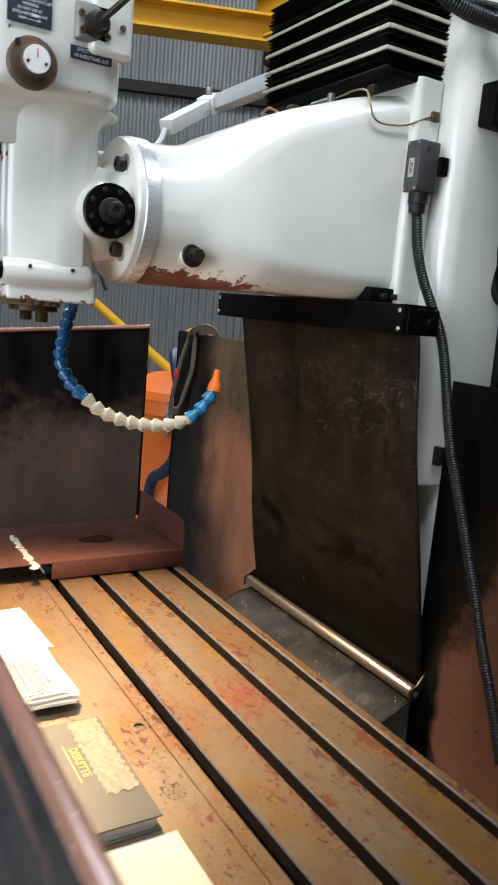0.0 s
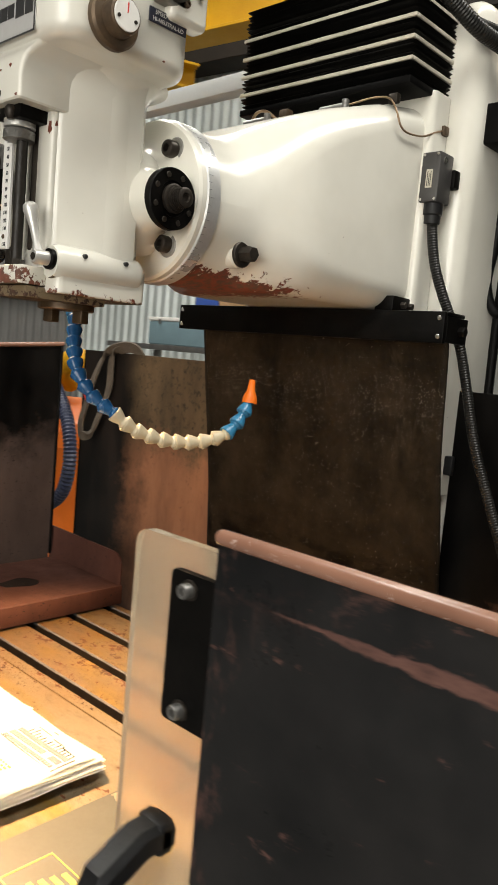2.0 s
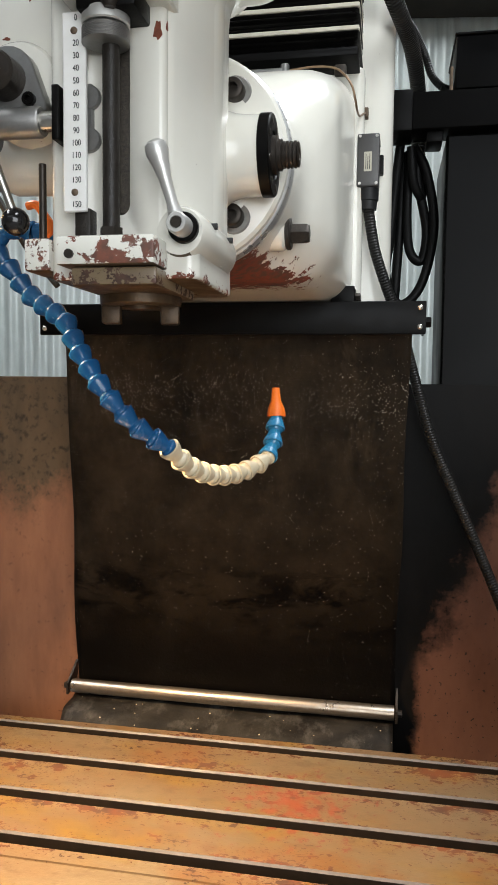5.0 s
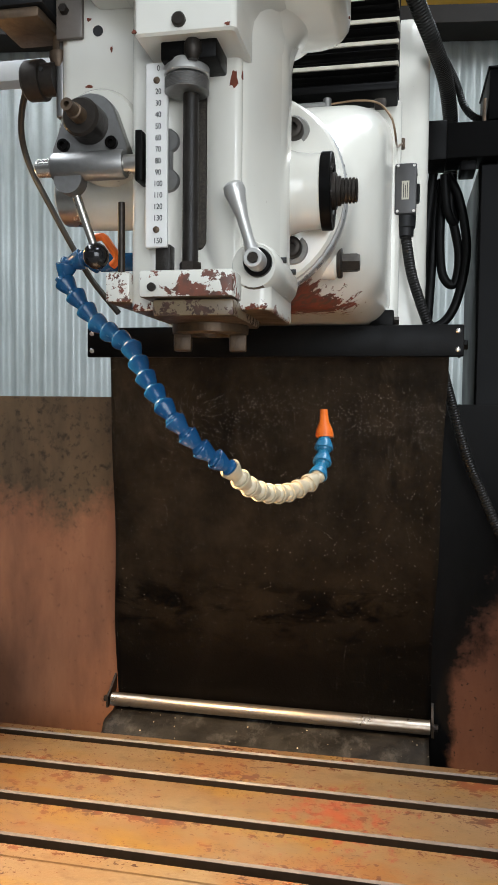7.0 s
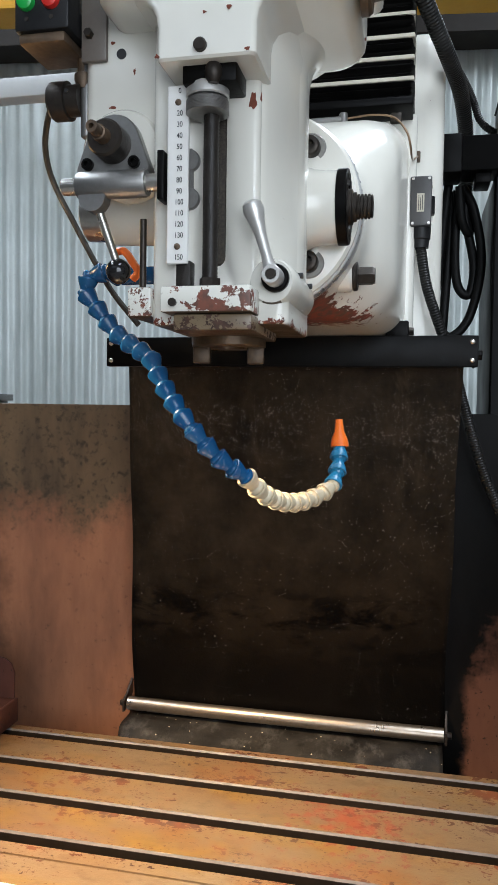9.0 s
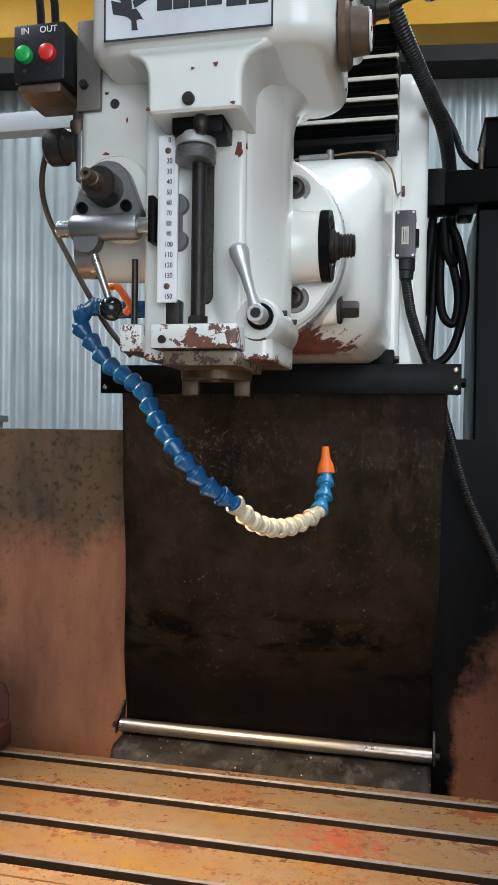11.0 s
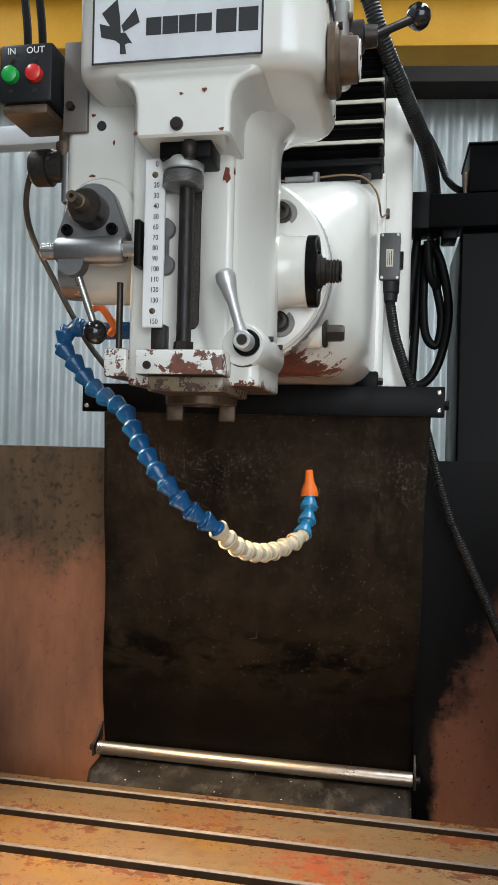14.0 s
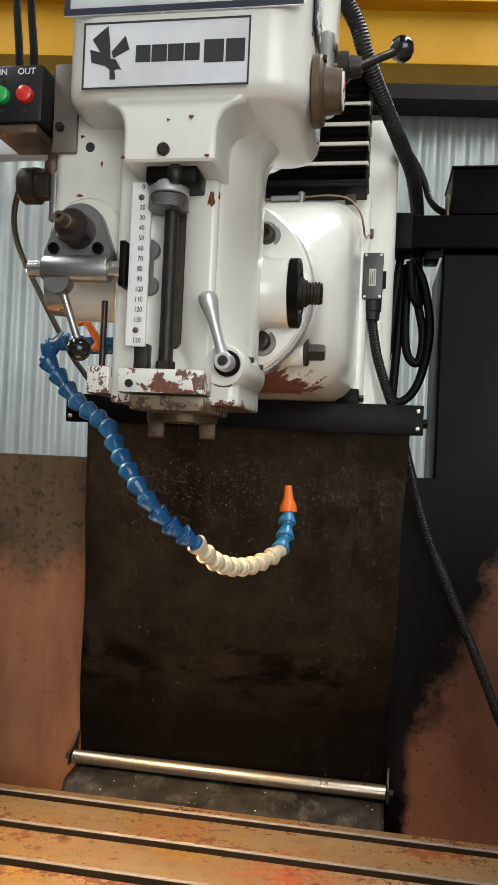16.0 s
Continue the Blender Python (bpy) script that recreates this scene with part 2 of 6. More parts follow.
def splash_back(name):
    """Tall sheet: olive-black paint above, worn to copper brown below, black along its outer edge."""
    m, t, p = nodes_of(name)
    x, z = pos_axis(t, "X"), pos_axis(t, "Z")
    rag = tex_noise(t, 5, 7, 0.66, "World")
    fine = tex_noise(t, 55, 6, 0.7, "World")
    streak = tex_noise(t, 5, 6, 0.62, "World", (2.4, 2.4, 0.7))
    zz = maths(t, "ADD", z, maths(t, "MULTIPLY", maths(t, "SUBTRACT", maths(t, "ADD", rag, maths(t, "MULTIPLY", fine, 0.5)), 0.75), 0.28))
    low = ramp(t, zz, 1.27, 1.36, 1.0, 0.0)
    xx = maths(t, "ADD", x, maths(t, "MULTIPLY", maths(t, "SUBTRACT", maths(t, "ADD", rag, maths(t, "MULTIPLY", fine, 0.3)), 0.65), 0.28))
    outer = ramp(t, xx, -1.02, -0.90, 1.0, 0.0)
    olive = mixc(t, ramp(t, streak, 0.35, 0.68), (0.125, 0.082, 0.046), (0.058, 0.039, 0.023))
    olive = mixc(t, ramp(t, fine, 0.52, 0.68, 0, 0.75), olive, (0.012, 0.010, 0.008))
    copper_c = mixc(t, ramp(t, streak, 0.3, 0.7), (0.315, 0.140, 0.074), (0.168, 0.074, 0.041))
    copper_c = mixc(t, ramp(t, fine, 0.60, 0.72, 0, 0.6), copper_c, (0.05, 0.026, 0.018))
    c = mixc(t, low, olive, copper_c)
    c = mixc(t, outer, c, mixc(t, ramp(t, streak, 0.4, 0.7), (0.004, 0.0036, 0.0033), (0.018, 0.012, 0.009)))
    t.links.new(c, p.inputs["Base Color"])
    t.links.new(ramp(t, streak, 0.3, 0.7, 0.34, 0.58), p.inputs["Roughness"])
    p.inputs["Specular IOR Level"].default_value = 0.2
    bump(t, p, fine, 0.2, 0.001)
    return m


def galvanised(name):
    """Galvanised sheet with rain streaks, grimy drips and a faint spangle."""
    m, t, p = nodes_of(name)
    streak = tex_noise(t, 5, 7, 0.68, "World", (2.6, 2.6, 0.22))
    broad, fine = tex_noise(t, 1.6, 5, 0.6, "World"), tex_noise(t, 70, 4, 0.6, "World")
    c = mixc(t, ramp(t, broad, 0.35, 0.65), (0.56, 0.605, 0.595), (0.43, 0.47, 0.455))
    c = mixc(t, ramp(t, streak, 0.50, 0.74, 0, 0.6), c, (0.26, 0.29, 0.28))
    c = mixc(t, ramp(t, fine, 0.55, 0.75, 0, 0.3), c, (0.34, 0.37, 0.36))
    t.links.new(c, p.inputs["Base Color"])
    t.links.new(ramp(t, streak, 0.3, 0.7, 0.28, 0.5), p.inputs["Roughness"])
    p.inputs["Metallic"].default_value = 0.25
    bump(t, p, fine, 0.12, 0.001)
    return m


PAINT, PAINT2 = (0.72, 0.70, 0.63), (0.64, 0.62, 0.55)
RUST, RUST2 = (0.16, 0.035, 0.014), (0.055, 0.022, 0.013)
white_head = chipped_paint("white_machine_paint_chipped_low", PAINT, PAINT2, RUST, RUST2, 1.616, 1.636, 0.24, 75)
white_clamp = chipped_paint("white_clamp_paint_worn", PAINT, PAINT2, (0.17, 0.055, 0.032), (0.085, 0.04, 0.026), 1.60, 1.72, 0.27, 55)
stained_cream = chipped_paint("oil_stained_cream_paint", (0.30, 0.23, 0.14), (0.13, 0.088, 0.048), (0.075, 0.034, 0.02), (0.04, 0.02, 0.013), 1.60, 1.66, 0.22, 80, 0.35)
white_up = chipped_paint("white_machine_paint_few_chips", PAINT, PAINT2, RUST, RUST2, 1.0, 3.0, 0.02, 48)
white_ram = chipped_paint("white_ram_paint_bare_underside", PAINT, PAINT2, (0.17, 0.03, 0.012), (0.075, 0.035, 0.02), 1.660, 1.694, 0.56, 60, front=(-0.46, -0.27))
steel = plain("worn_bright_steel", (0.62, 0.60, 0.56), (0.42, 0.40, 0.36), 0.28, 0.95, 18, 220, 0.12)
grey_steel = plain("dull_grey_steel", (0.30, 0.30, 0.29), (0.20, 0.19, 0.18), 0.42, 0.85, 14, 180, 0.2)
dark_steel = plain("dark_oiled_steel", (0.055, 0.045, 0.036), (0.025, 0.021, 0.018), 0.40, 0.6, 24, 190, 0.3, spec=0.35)
gritty = plain("gritty_dark_grease", (0.012, 0.010, 0.008), (0.075, 0.062, 0.048), 0.6, 0.1, 420, 900, 0.8, spec=0.3)
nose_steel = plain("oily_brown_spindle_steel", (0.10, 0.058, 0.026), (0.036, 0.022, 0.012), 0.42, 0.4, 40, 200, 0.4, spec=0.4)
brown_steel = plain("brown_stained_steel", (0.16, 0.105, 0.06), (0.06, 0.042, 0.03), 0.5, 0.5, 26, 150, 0.4)
black_oxide = plain("black_oxide_fitting", (0.0012, 0.0012, 0.0012), (0.0045, 0.0038, 0.0032), 0.40, 0.0, 30, 220, 0.2, spec=0.08)
screw_black = plain("black_oily_screw", (0.010, 0.008, 0.0065), (0.022, 0.018, 0.014), 0.42, 0.0, 60, 400, 0.5, spec=0.3)
roller_steel = plain("dull_roller_steel", (0.42, 0.365, 0.30), (0.27, 0.225, 0.175), 0.34, 0.9, 26, 200, 0.15)
black_plastic = plain("black_plastic", (0.007, 0.007, 0.0075), (0.014, 0.014, 0.0145), 0.42, 0.0, 16, 260, 0.18, spec=0.25)
ball_black = plain("polished_black_ball", (0.008, 0.008, 0.008), (0.014, 0.013, 0.013), 0.12, 0.0, 8, 90, 0.03, 0.05)
cable_black = plain("black_cable_sheath", (0.0022, 0.0022, 0.0022), (0.005, 0.005, 0.0048), 0.5, 0.0, 10, 120, 0.2, spec=0.12)
conduit_grey = plain("dark_ribbed_conduit", (0.007, 0.007, 0.007), (0.018, 0.017, 0.015), 0.38, 0.0, 20, 200, 0.2, spec=0.25)
blue_plastic = plain("blue_hose_plastic", (0.006, 0.060, 0.165), (0.012, 0.088, 0.22), 0.22, 0.0, 14, 200, 0.1)
teal_plastic = plain("light_blue_hose_plastic", (0.014, 0.135, 0.26), (0.03, 0.175, 0.31), 0.24, 0.0, 14, 200, 0.1)
cream_plastic = plain("cream_hose_plastic", (0.54, 0.465, 0.33), (0.43, 0.36, 0.24), 0.34, 0.0, 14, 200, 0.12)
orange_plastic = plain("orange_nozzle_plastic", (0.80, 0.17, 0.015), (0.70, 0.13, 0.01), 0.38, 0.0, 10, 160, 0.1)
silver_plate = plain("creased_silver_plate", (0.80, 0.795, 0.775), (0.65, 0.64, 0.62), 0.22, 0.45, 11, 26, 0.8, 0.08)
white_plastic = plain("white_scale_enamel", (0.76, 0.75, 0.72), (0.68, 0.66, 0.62), 0.35, 0.0, 20, 200, 0.08)
grey_ink = plain("grey_print_ink", (0.16, 0.16, 0.17), (0.24, 0.24, 0.25), 0.6, 0.0, 20, 200, 0.02)
ring_steel = plain("ground_steel_ring", (0.72, 0.72, 0.71), (0.55, 0.55, 0.54), 0.32, 0.6, 14, 200, 0.1)
dull_flange = plain("dull_cast_flange", (0.30, 0.29, 0.27), (0.20, 0.19, 0.17), 0.5, 0.4, 30, 180, 0.35)
rust_chip = plain("red_rust_chip", (0.20, 0.042, 0.016), (0.10, 0.03, 0.016), 0.8, 0.0, 160, 500, 0.5)
ink = plain("black_ink", (0.012, 0.012, 0.012), (0.02, 0.02, 0.02), 0.5, 0.0, 20, 200, 0.02)
white_ink = plain("white_ink", (0.72, 0.71, 0.68), (0.62, 0.61, 0.58), 0.5, 0.0, 20, 200, 0.02)
navy_ink = plain("navy_ink", (0.016, 0.018, 0.030), (0.022, 0.024, 0.040), 0.4, 0.0, 20, 200, 0.02)
red_plastic = plain("red_plastic", (0.62, 0.03, 0.022), (0.5, 0.022, 0.016), 0.3, 0.0, 10, 200, 0.05)
green_plastic = plain("green_plastic", (0.02, 0.36, 0.06), (0.015, 0.28, 0.045), 0.3, 0.0, 10, 200, 0.05)
bellows_cloth = plain("black_bellows_cloth", (0.0022, 0.0021, 0.0020), (0.007, 0.0065, 0.006), 0.5, 0.0, 30, 260, 0.4, spec=0.16)
bellows_strip = plain("pale_bellows_strip", (0.58, 0.55, 0.47), (0.40, 0.36, 0.28), 0.5, 0.0, 22, 160, 0.2)
aluminium = plain("cast_aluminium_lever", (0.62, 0.61, 0.58), (0.50, 0.49, 0.46), 0.38, 0.6, 16, 150, 0.2)
copper = plain("copper_tube", (0.30, 0.20, 0.12), (0.20, 0.13, 0.08), 0.38, 0.8, 30, 200, 0.1)
back_sheet = splash_back("splash_sheet_worn_copper_brown")
right_sheet = oxide_sheet("black_sheet_brown_patch", 0.955, 1.045, -1.7, (0.148, 0.069, 0.045), 0.030)
end_sheet = oxide_sheet("end_guard_sheet", 1.22, 1.36, 0.0, (0.080, 0.055, 0.046))
tray_sheet = oxide_sheet("brown_primer_sheet", 1.5, 1.9, 0.0, (0.115, 0.05, 0.038))


def guard_paint():
    """Black paint with one long scraped streak, scuffs along the top and stray flecks."""
    m, t, p = nodes_of("scuffed_black_guard_paint_streaked")
    x, z = pos_axis(t, "X"), pos_axis(t, "Z")
    fine = tex_noise(t, 110, 7, 0.75, "World", (0.45, 1, 1))
    wave = tex_noise(t, 7, 3, 0.5, "World")
    off = maths(t, "ABSOLUTE", maths(t, "SUBTRACT", maths(t, "ADD", z, maths(t, "MULTIPLY", wave, 0.005)), 1.4125), 0.0)
    near = maths(t, "SUBTRACT", ramp(t, x, 0.34, 0.46, -0.0005, 0.0052), off)
    band = ramp(t, maths(t, "ADD", near, maths(t, "MULTIPLY", maths(t, "SUBTRACT", fine, 0.5), 0.012)), -0.0006, 0.0010)
    band = maths(t, "MULTIPLY", band, ramp(t, maths(t, "ADD", fine, ramp(t, x, 0.54, 0.74, 0.5, -0.25)), 0.42, 0.56))
    band = maths(t, "MULTIPLY", band, ramp(t, x, 0.335, 0.36))
    rub = maths(t, "MULTIPLY", ramp(t, tex_noise(t, 60, 7, 0.75, "World", (0.5, 1, 1)), 0.53, 0.66), ramp(t, maths(t, "ADD", z, maths(t, "MULTIPLY", wave, 0.03)), 1.408, 1.455, 0.0, 0.6))
    fleck = ramp(t, tex_noise(t, 34, 7, 0.72, "World", (0.7, 1, 1.8)), 0.615, 0.67, 0.0, 0.7)
    side = maths(t, "MULTIPLY", ramp(t, x, 0.30, 0.345, 0.8, 0.0), ramp(t, tex_noise(t, 24, 7, 0.72, "World", (1.6, 1, 0.6)), 0.54, 0.66))
    worn = maths(t, "MAXIMUM", maths(t, "MAXIMUM", band, rub), maths(t, "MAXIMUM", fleck, side))
    dust = tex_noise(t, 5, 7, 0.65, "World")
    black = mixc(t, ramp(t, dust, 0.35, 0.7), (0.0065, 0.0067, 0.0072), (0.022, 0.0205, 0.020))
    t.links.new(mixc(t, worn, black, mixc(t, ramp(t, fine, 0.4, 0.65), (0.125, 0.062, 0.050), (0.070, 0.036, 0.030))), p.inputs["Base Color"])
    t.links.new(ramp(t, tex_noise(t, 9, 7, 0.7, "World"), 0.3, 0.7, 0.22, 0.55), p.inputs["Roughness"])
    p.inputs["Specular IOR Level"].default_value = 0.17
    bump(t, p, maths(t, "SUBTRACT", tex_noise(t, 150, 3), maths(t, "MULTIPLY", worn, 0.5)), 0.12, 0.0008)
    return m


guard_streaked = guard_paint()
# pale chip colours also paint in glints along the worn rolled top
guard_brown = chipped_paint("worn_brown_edge_painted_glints", (0.29, 0.145, 0.098), (0.17, 0.078, 0.050), (0.56, 0.44, 0.38), (0.38, 0.25, 0.20), 1.444, 1.458, 0.10, 170, 0.26)
table_steel = rust_table("rust_spotted_tabletop")
slot_edge = plain("worn_slot_edge_steel", (0.105, 0.100, 0.106), (0.056, 0.050, 0.048), 0.55, 0.0, 40, 220, 0.2)
slot_dark = plain("dark_slot_steel", (0.032, 0.024, 0.018), (0.014, 0.011, 0.009), 0.5, 0.3, 30, 150, 0.3, spec=0.15)
curtain_mat = rubber_curtain("oily_rubber_curtain")
apron_mat = dusty_rubber("dusty_rubber_apron")
galv = galvanised("galvanised_corrugated_sheet")
galv_old = plain("weathered_corrugated_sheet", (0.19, 0.186, 0.178), (0.13, 0.126, 0.118), 0.5, 0.2, 1.1, 60, 0.1)
yellow_paint = plain("crane_yellow_paint", (0.52, 0.275, 0.012), (0.40, 0.20, 0.010), 0.5, 0.0, 3, 60, 0.15, spec=0.15)
dark_roof = plain("dark_roof_steel", (0.022, 0.017, 0.013), (0.012, 0.010, 0.008), 0.6, 0.0, 2, 40, 0.1, spec=0.15)
concrete = plain("workshop_concrete", (0.22, 0.21, 0.195), (0.15, 0.145, 0.135), 0.7, 0.0, 2.0, 70, 0.3)
paper_mat = plain("white_paper", (0.80, 0.79, 0.75), (0.74, 0.72, 0.67), 0.65, 0.0, 9, 120, 0.06)
manual_cover = plain("dark_olive_manual_cover", (0.075, 0.068, 0.05), (0.055, 0.05, 0.036), 0.42, 0.0, 6, 160, 0.1)
tape_mat = plain("brown_packing_tape", (0.30, 0.23, 0.15), (0.22, 0.16, 0.10), 0.3, 0.0, 40, 120, 0.5)
gold_ink = plain("gold_ink", (0.70, 0.50, 0.10), (0.58, 0.38, 0.06), 0.4, 0.2, 12, 160, 0.02)
cream_card = plain("cream_card", (0.50, 0.47, 0.38), (0.44, 0.41, 0.33), 0.6, 0.0, 8, 120, 0.05)
grey_arm_paint = plain("light_grey_arm_paint", (0.52, 0.53, 0.52), (0.44, 0.45, 0.44), 0.4, 0.0, 6, 120, 0.1)
drab_cable = plain("drab_rubber_cable", (0.034, 0.029, 0.021), (0.020, 0.017, 0.013), 0.45, 0.0, 20, 200, 0.2, spec=0.3)
black_paint = plain("satin_black_cabinet_paint", (0.0016, 0.0016, 0.0018), (0.0045, 0.0042, 0.0040), 0.36, 0.0, 5, 140, 0.1, spec=0.06)
orange_bin = plain("orange_drum_plastic", (0.72, 0.15, 0.012), (0.60, 0.12, 0.01), 0.42, 0.0, 5, 120, 0.12)
strap_mat = plain("grubby_webbing_strap", (0.12, 0.092, 0.066), (0.07, 0.052, 0.038), 0.75, 0.0, 30, 400, 0.5)
blue_grey = plain("blue_grey_machine_paint", (0.16, 0.25, 0.28), (0.13, 0.20, 0.23), 0.4, 0.0, 6, 120, 0.1)
navy_hose = plain("navy_ribbed_hose", (0.016, 0.024, 0.055), (0.028, 0.036, 0.075), 0.4, 0.0, 12, 120, 0.15)
cardboard = plain("brown_cardboard", (0.36, 0.22, 0.11), (0.30, 0.18, 0.09), 0.7, 0.0, 6, 120, 0.1)
oil_mat = plain("dark_oil", (0.012, 0.009, 0.008), (0.022, 0.015, 0.012), 0.15, 0.0, 8, 90, 0.05)
reel_green = plain("green_frame_paint", (0.02, 0.12, 0.055), (0.015, 0.09, 0.04), 0.4, 0.0, 6, 120, 0.1)
blue_paint = plain("strong_blue_paint", (0.03, 0.08, 0.30), (0.025, 0.06, 0.24), 0.4, 0.0, 6, 120, 0.1)


def acrylic_mat():
    m, t, p = nodes_of("scratched_clear_acrylic")
    p.inputs["Base Color"].default_value = (0.92, 0.71, 0.48, 1)
    p.inputs["Transmission Weight"].default_value = 0.76
    p.inputs["IOR"].default_value = 1.3
    haze = tex_noise(t, 9, 6, 0.65, "Object", (1, 1, 0.35))
    rub = ramp(t, tex_noise(t, 60, 5, 0.7, "Object", (1.2, 1, 0.12)), 0.56, 0.70)
    # tan tint stands in for lamplight passing through the clear sheet
    t.links.new(mixc(t, ramp(t, haze, 0.35, 0.65), (0.92, 0.73, 0.52), (0.85, 0.70, 0.52)), p.inputs["Base Color"])
    t.links.new(maths(t, "ADD", ramp(t, haze, 0.3, 0.7, 0.05, 0.16), maths(t, "MULTIPLY", rub, 0.05)), p.inputs["Roughness"])
    return m


acrylic = acrylic_mat()


def bulb_mat():
    m, t, p = nodes_of("glowing_halogen_bulb")
    p.inputs["Emission Color"].default_value = (1.0, 0.62, 0.25, 1)
    p.inputs["Emission Strength"].default_value = 45
    return m


bulb_glow = bulb_mat()

# ---- building helpers ----
WORLD_OF = {}


def thing(name, base, label, category, group="", kind=""):
    ob = new(name)
    ob.empty_display_size = 0.05
    ob.location = base
    WORLD_OF[ob] = Matrix.Translation(base)
    return tagged(ob, label, category, group, kind)


def finish(bm, smooth=35):
    bmesh.ops.recalc_face_normals(bm, faces=bm.faces)
    for f in bm.faces:
        f.smooth = True
    lim = radians(smooth)
    for e in bm.edges:
        e.smooth = not (len(e.link_faces) == 2 and e.calc_face_angle(0) > lim)


def part(name, bm, material, parent=None, label="", smooth=35):
    finish(bm, smooth)
    me = bpy.data.meshes.new(name)
    lo = Vector([min(v.co[i] for v in bm.verts) for i in range(3)])
    hi = Vector([max(v.co[i] for v in bm.verts) for i in range(3)])
    c = (lo + hi) / 2
    if parent is None:
        c.z = lo.z
    bmesh.ops.translate(bm, verts=bm.verts, vec=-c)
    bm.to_mesh(me)
    bm.free()
    for mm in (material if isinstance(material, (list, tuple)) else (material,)):
        me.materials.append(mm)
    ob = new(name, me)
    ob.location = c
    WORLD_OF[ob] = Matrix.Translation(c)
    if parent is not None:
        ob.parent = parent
        ob.matrix_parent_inverse = WORLD_OF[parent].inverted()
    return tagged(ob, label) if label else ob


def box(x0, x1, y0, y1, z0, z1, bev=0.002, seg=2, bm=None, m=None):
    own = bmesh.new()
    bmesh.ops.create_cube(own, size=1.0)
    bmesh.ops.scale(own, vec=(x1 - x0, y1 - y0, z1 - z0), verts=own.verts)
    if bev > 0:
        bmesh.ops.bevel(own, geom=own.edges[:], offset=bev, segments=seg, profile=0.5, affect="EDGES", clamp_overlap=True)
    bmesh.ops.translate(own, vec=((x0 + x1) / 2, (y0 + y1) / 2, (z0 + z1) / 2), verts=own.verts)
    if m is not None:
        bmesh.ops.transform(own, matrix=m, verts=own.verts)
    return merge(bm, own)


def merge(bm, own):
    if bm is None:
        return own
    me = bpy.data.meshes.new("scratch")
    own.to_mesh(me)
    own.free()
    bm.from_mesh(me)
    bpy.data.meshes.remove(me)
    return bm


def axis_frame(p0, p1):
    d = Vector(p1) - Vector(p0)
    return Matrix.Translation(p0) @ d.to_track_quat("Z", "Y").to_matrix().to_4x4(), d.length


def lathe(p0, p1, prof, seg=28, bm=None):
    """A turned shape between two points; prof: (share of the length, radius) rows."""
    m, ln = axis_frame(p0, p1)
    own = bmesh.new()
    rings = []
    for s, r in prof:
        rings.append([own.verts.new(m @ Vector((r * math.cos(2 * math.pi * i / seg), r * math.sin(2 * math.pi * i / seg), s * ln))) for i in range(seg)])
    skin(own, rings)
    return merge(bm, own)


def skin(own, rings, caps=True, closed=True):
    n = len(rings[0])
    for a, b in zip(rings, rings[1:]):
        for i in range(n if closed else n - 1):
            own.faces.new((a[i], a[(i + 1) % n], b[(i + 1) % n], b[i]))
    if caps and closed:
        own.faces.new(rings[0][::-1])
        own.faces.new(rings[-1])


def rod(p0, p1, r, seg=24, bev=0.0, bm=None):
    ln = (Vector(p1) - Vector(p0)).length
    b = min(bev, r * 0.5, ln * 0.4)
    prof = [(0, r - b), (b / ln, r), (1 - b / ln, r), (1, r - b)] if b > 0 else [(0, r), (1, r)]
    return lathe(p0, p1, prof, seg, bm)


def loft(rings, bm=None, caps=True):
    own = bmesh.new()
    skin(own, [[own.verts.new(p) for p in r] for r in rings], caps)
    return merge(bm, own)


def rounded(w, h, r, n=6):
    """A rounded rectangle about the origin, as 2D points."""
    r = min(r, w / 2 - 1e-4, h / 2 - 1e-4)
    out = []
    for cx, cy, a0 in ((w / 2 - r, h / 2 - r, 0), (-w / 2 + r, h / 2 - r, 90), (-w / 2 + r, -h / 2 + r, 180), (w / 2 - r, -h / 2 + r, 270)):
        for i in range(n + 1):
            a = radians(a0 + 90 * i / n)
            out.append((cx + r * math.cos(a), cy + r * math.sin(a)))
    return out


def tower(x0, x1, y0, y1, z0, z1, r, fil=0.01, bm=None, fil_top=None):
    """An upright rounded block with filleted ends."""
    rings = []
    w, d, cx, cy = x1 - x0, y1 - y0, (x0 + x1) / 2, (y0 + y1) / 2
    ft = fil if fil_top is None else fil_top
    for k in range(5):
        a = radians(90 * k / 4)
        ins = fil * (1 - math.sin(a))
        rings.append([(cx + u, cy + v, z0 + fil * (1 - math.cos(a))) for u, v in rounded(w - 2 * ins, d - 2 * ins, max(r - ins, 0.003))])
    for k in range(5):
        a = radians(90 * k / 4)
        ins = ft * (1 - math.cos(a))
        rings.append([(cx + u, cy + v, z1 - ft * (1 - math.sin(a))) for u, v in rounded(w - 2 * ins, d - 2 * ins, max(r - ins, 0.003))])
    return loft(rings, bm)


def smooth_path(pts, steps=8):
    pts = [Vector(p) for p in pts]
    out = []
    for i in range(len(pts) - 1):
        p0, p1, p2, p3 = pts[max(i - 1, 0)], pts[i], pts[i + 1], pts[min(i + 2, len(pts) - 1)]
        for k in range(steps):
            t = k / steps
            out.append(0.5 * (2 * p1 + (p2 - p0) * t + (2 * p0 - 5 * p1 + 4 * p2 - p3) * t * t + (3 * p1 - p0 - 3 * p2 + p3) * t ** 3))
    out.append(pts[-1])
    return out


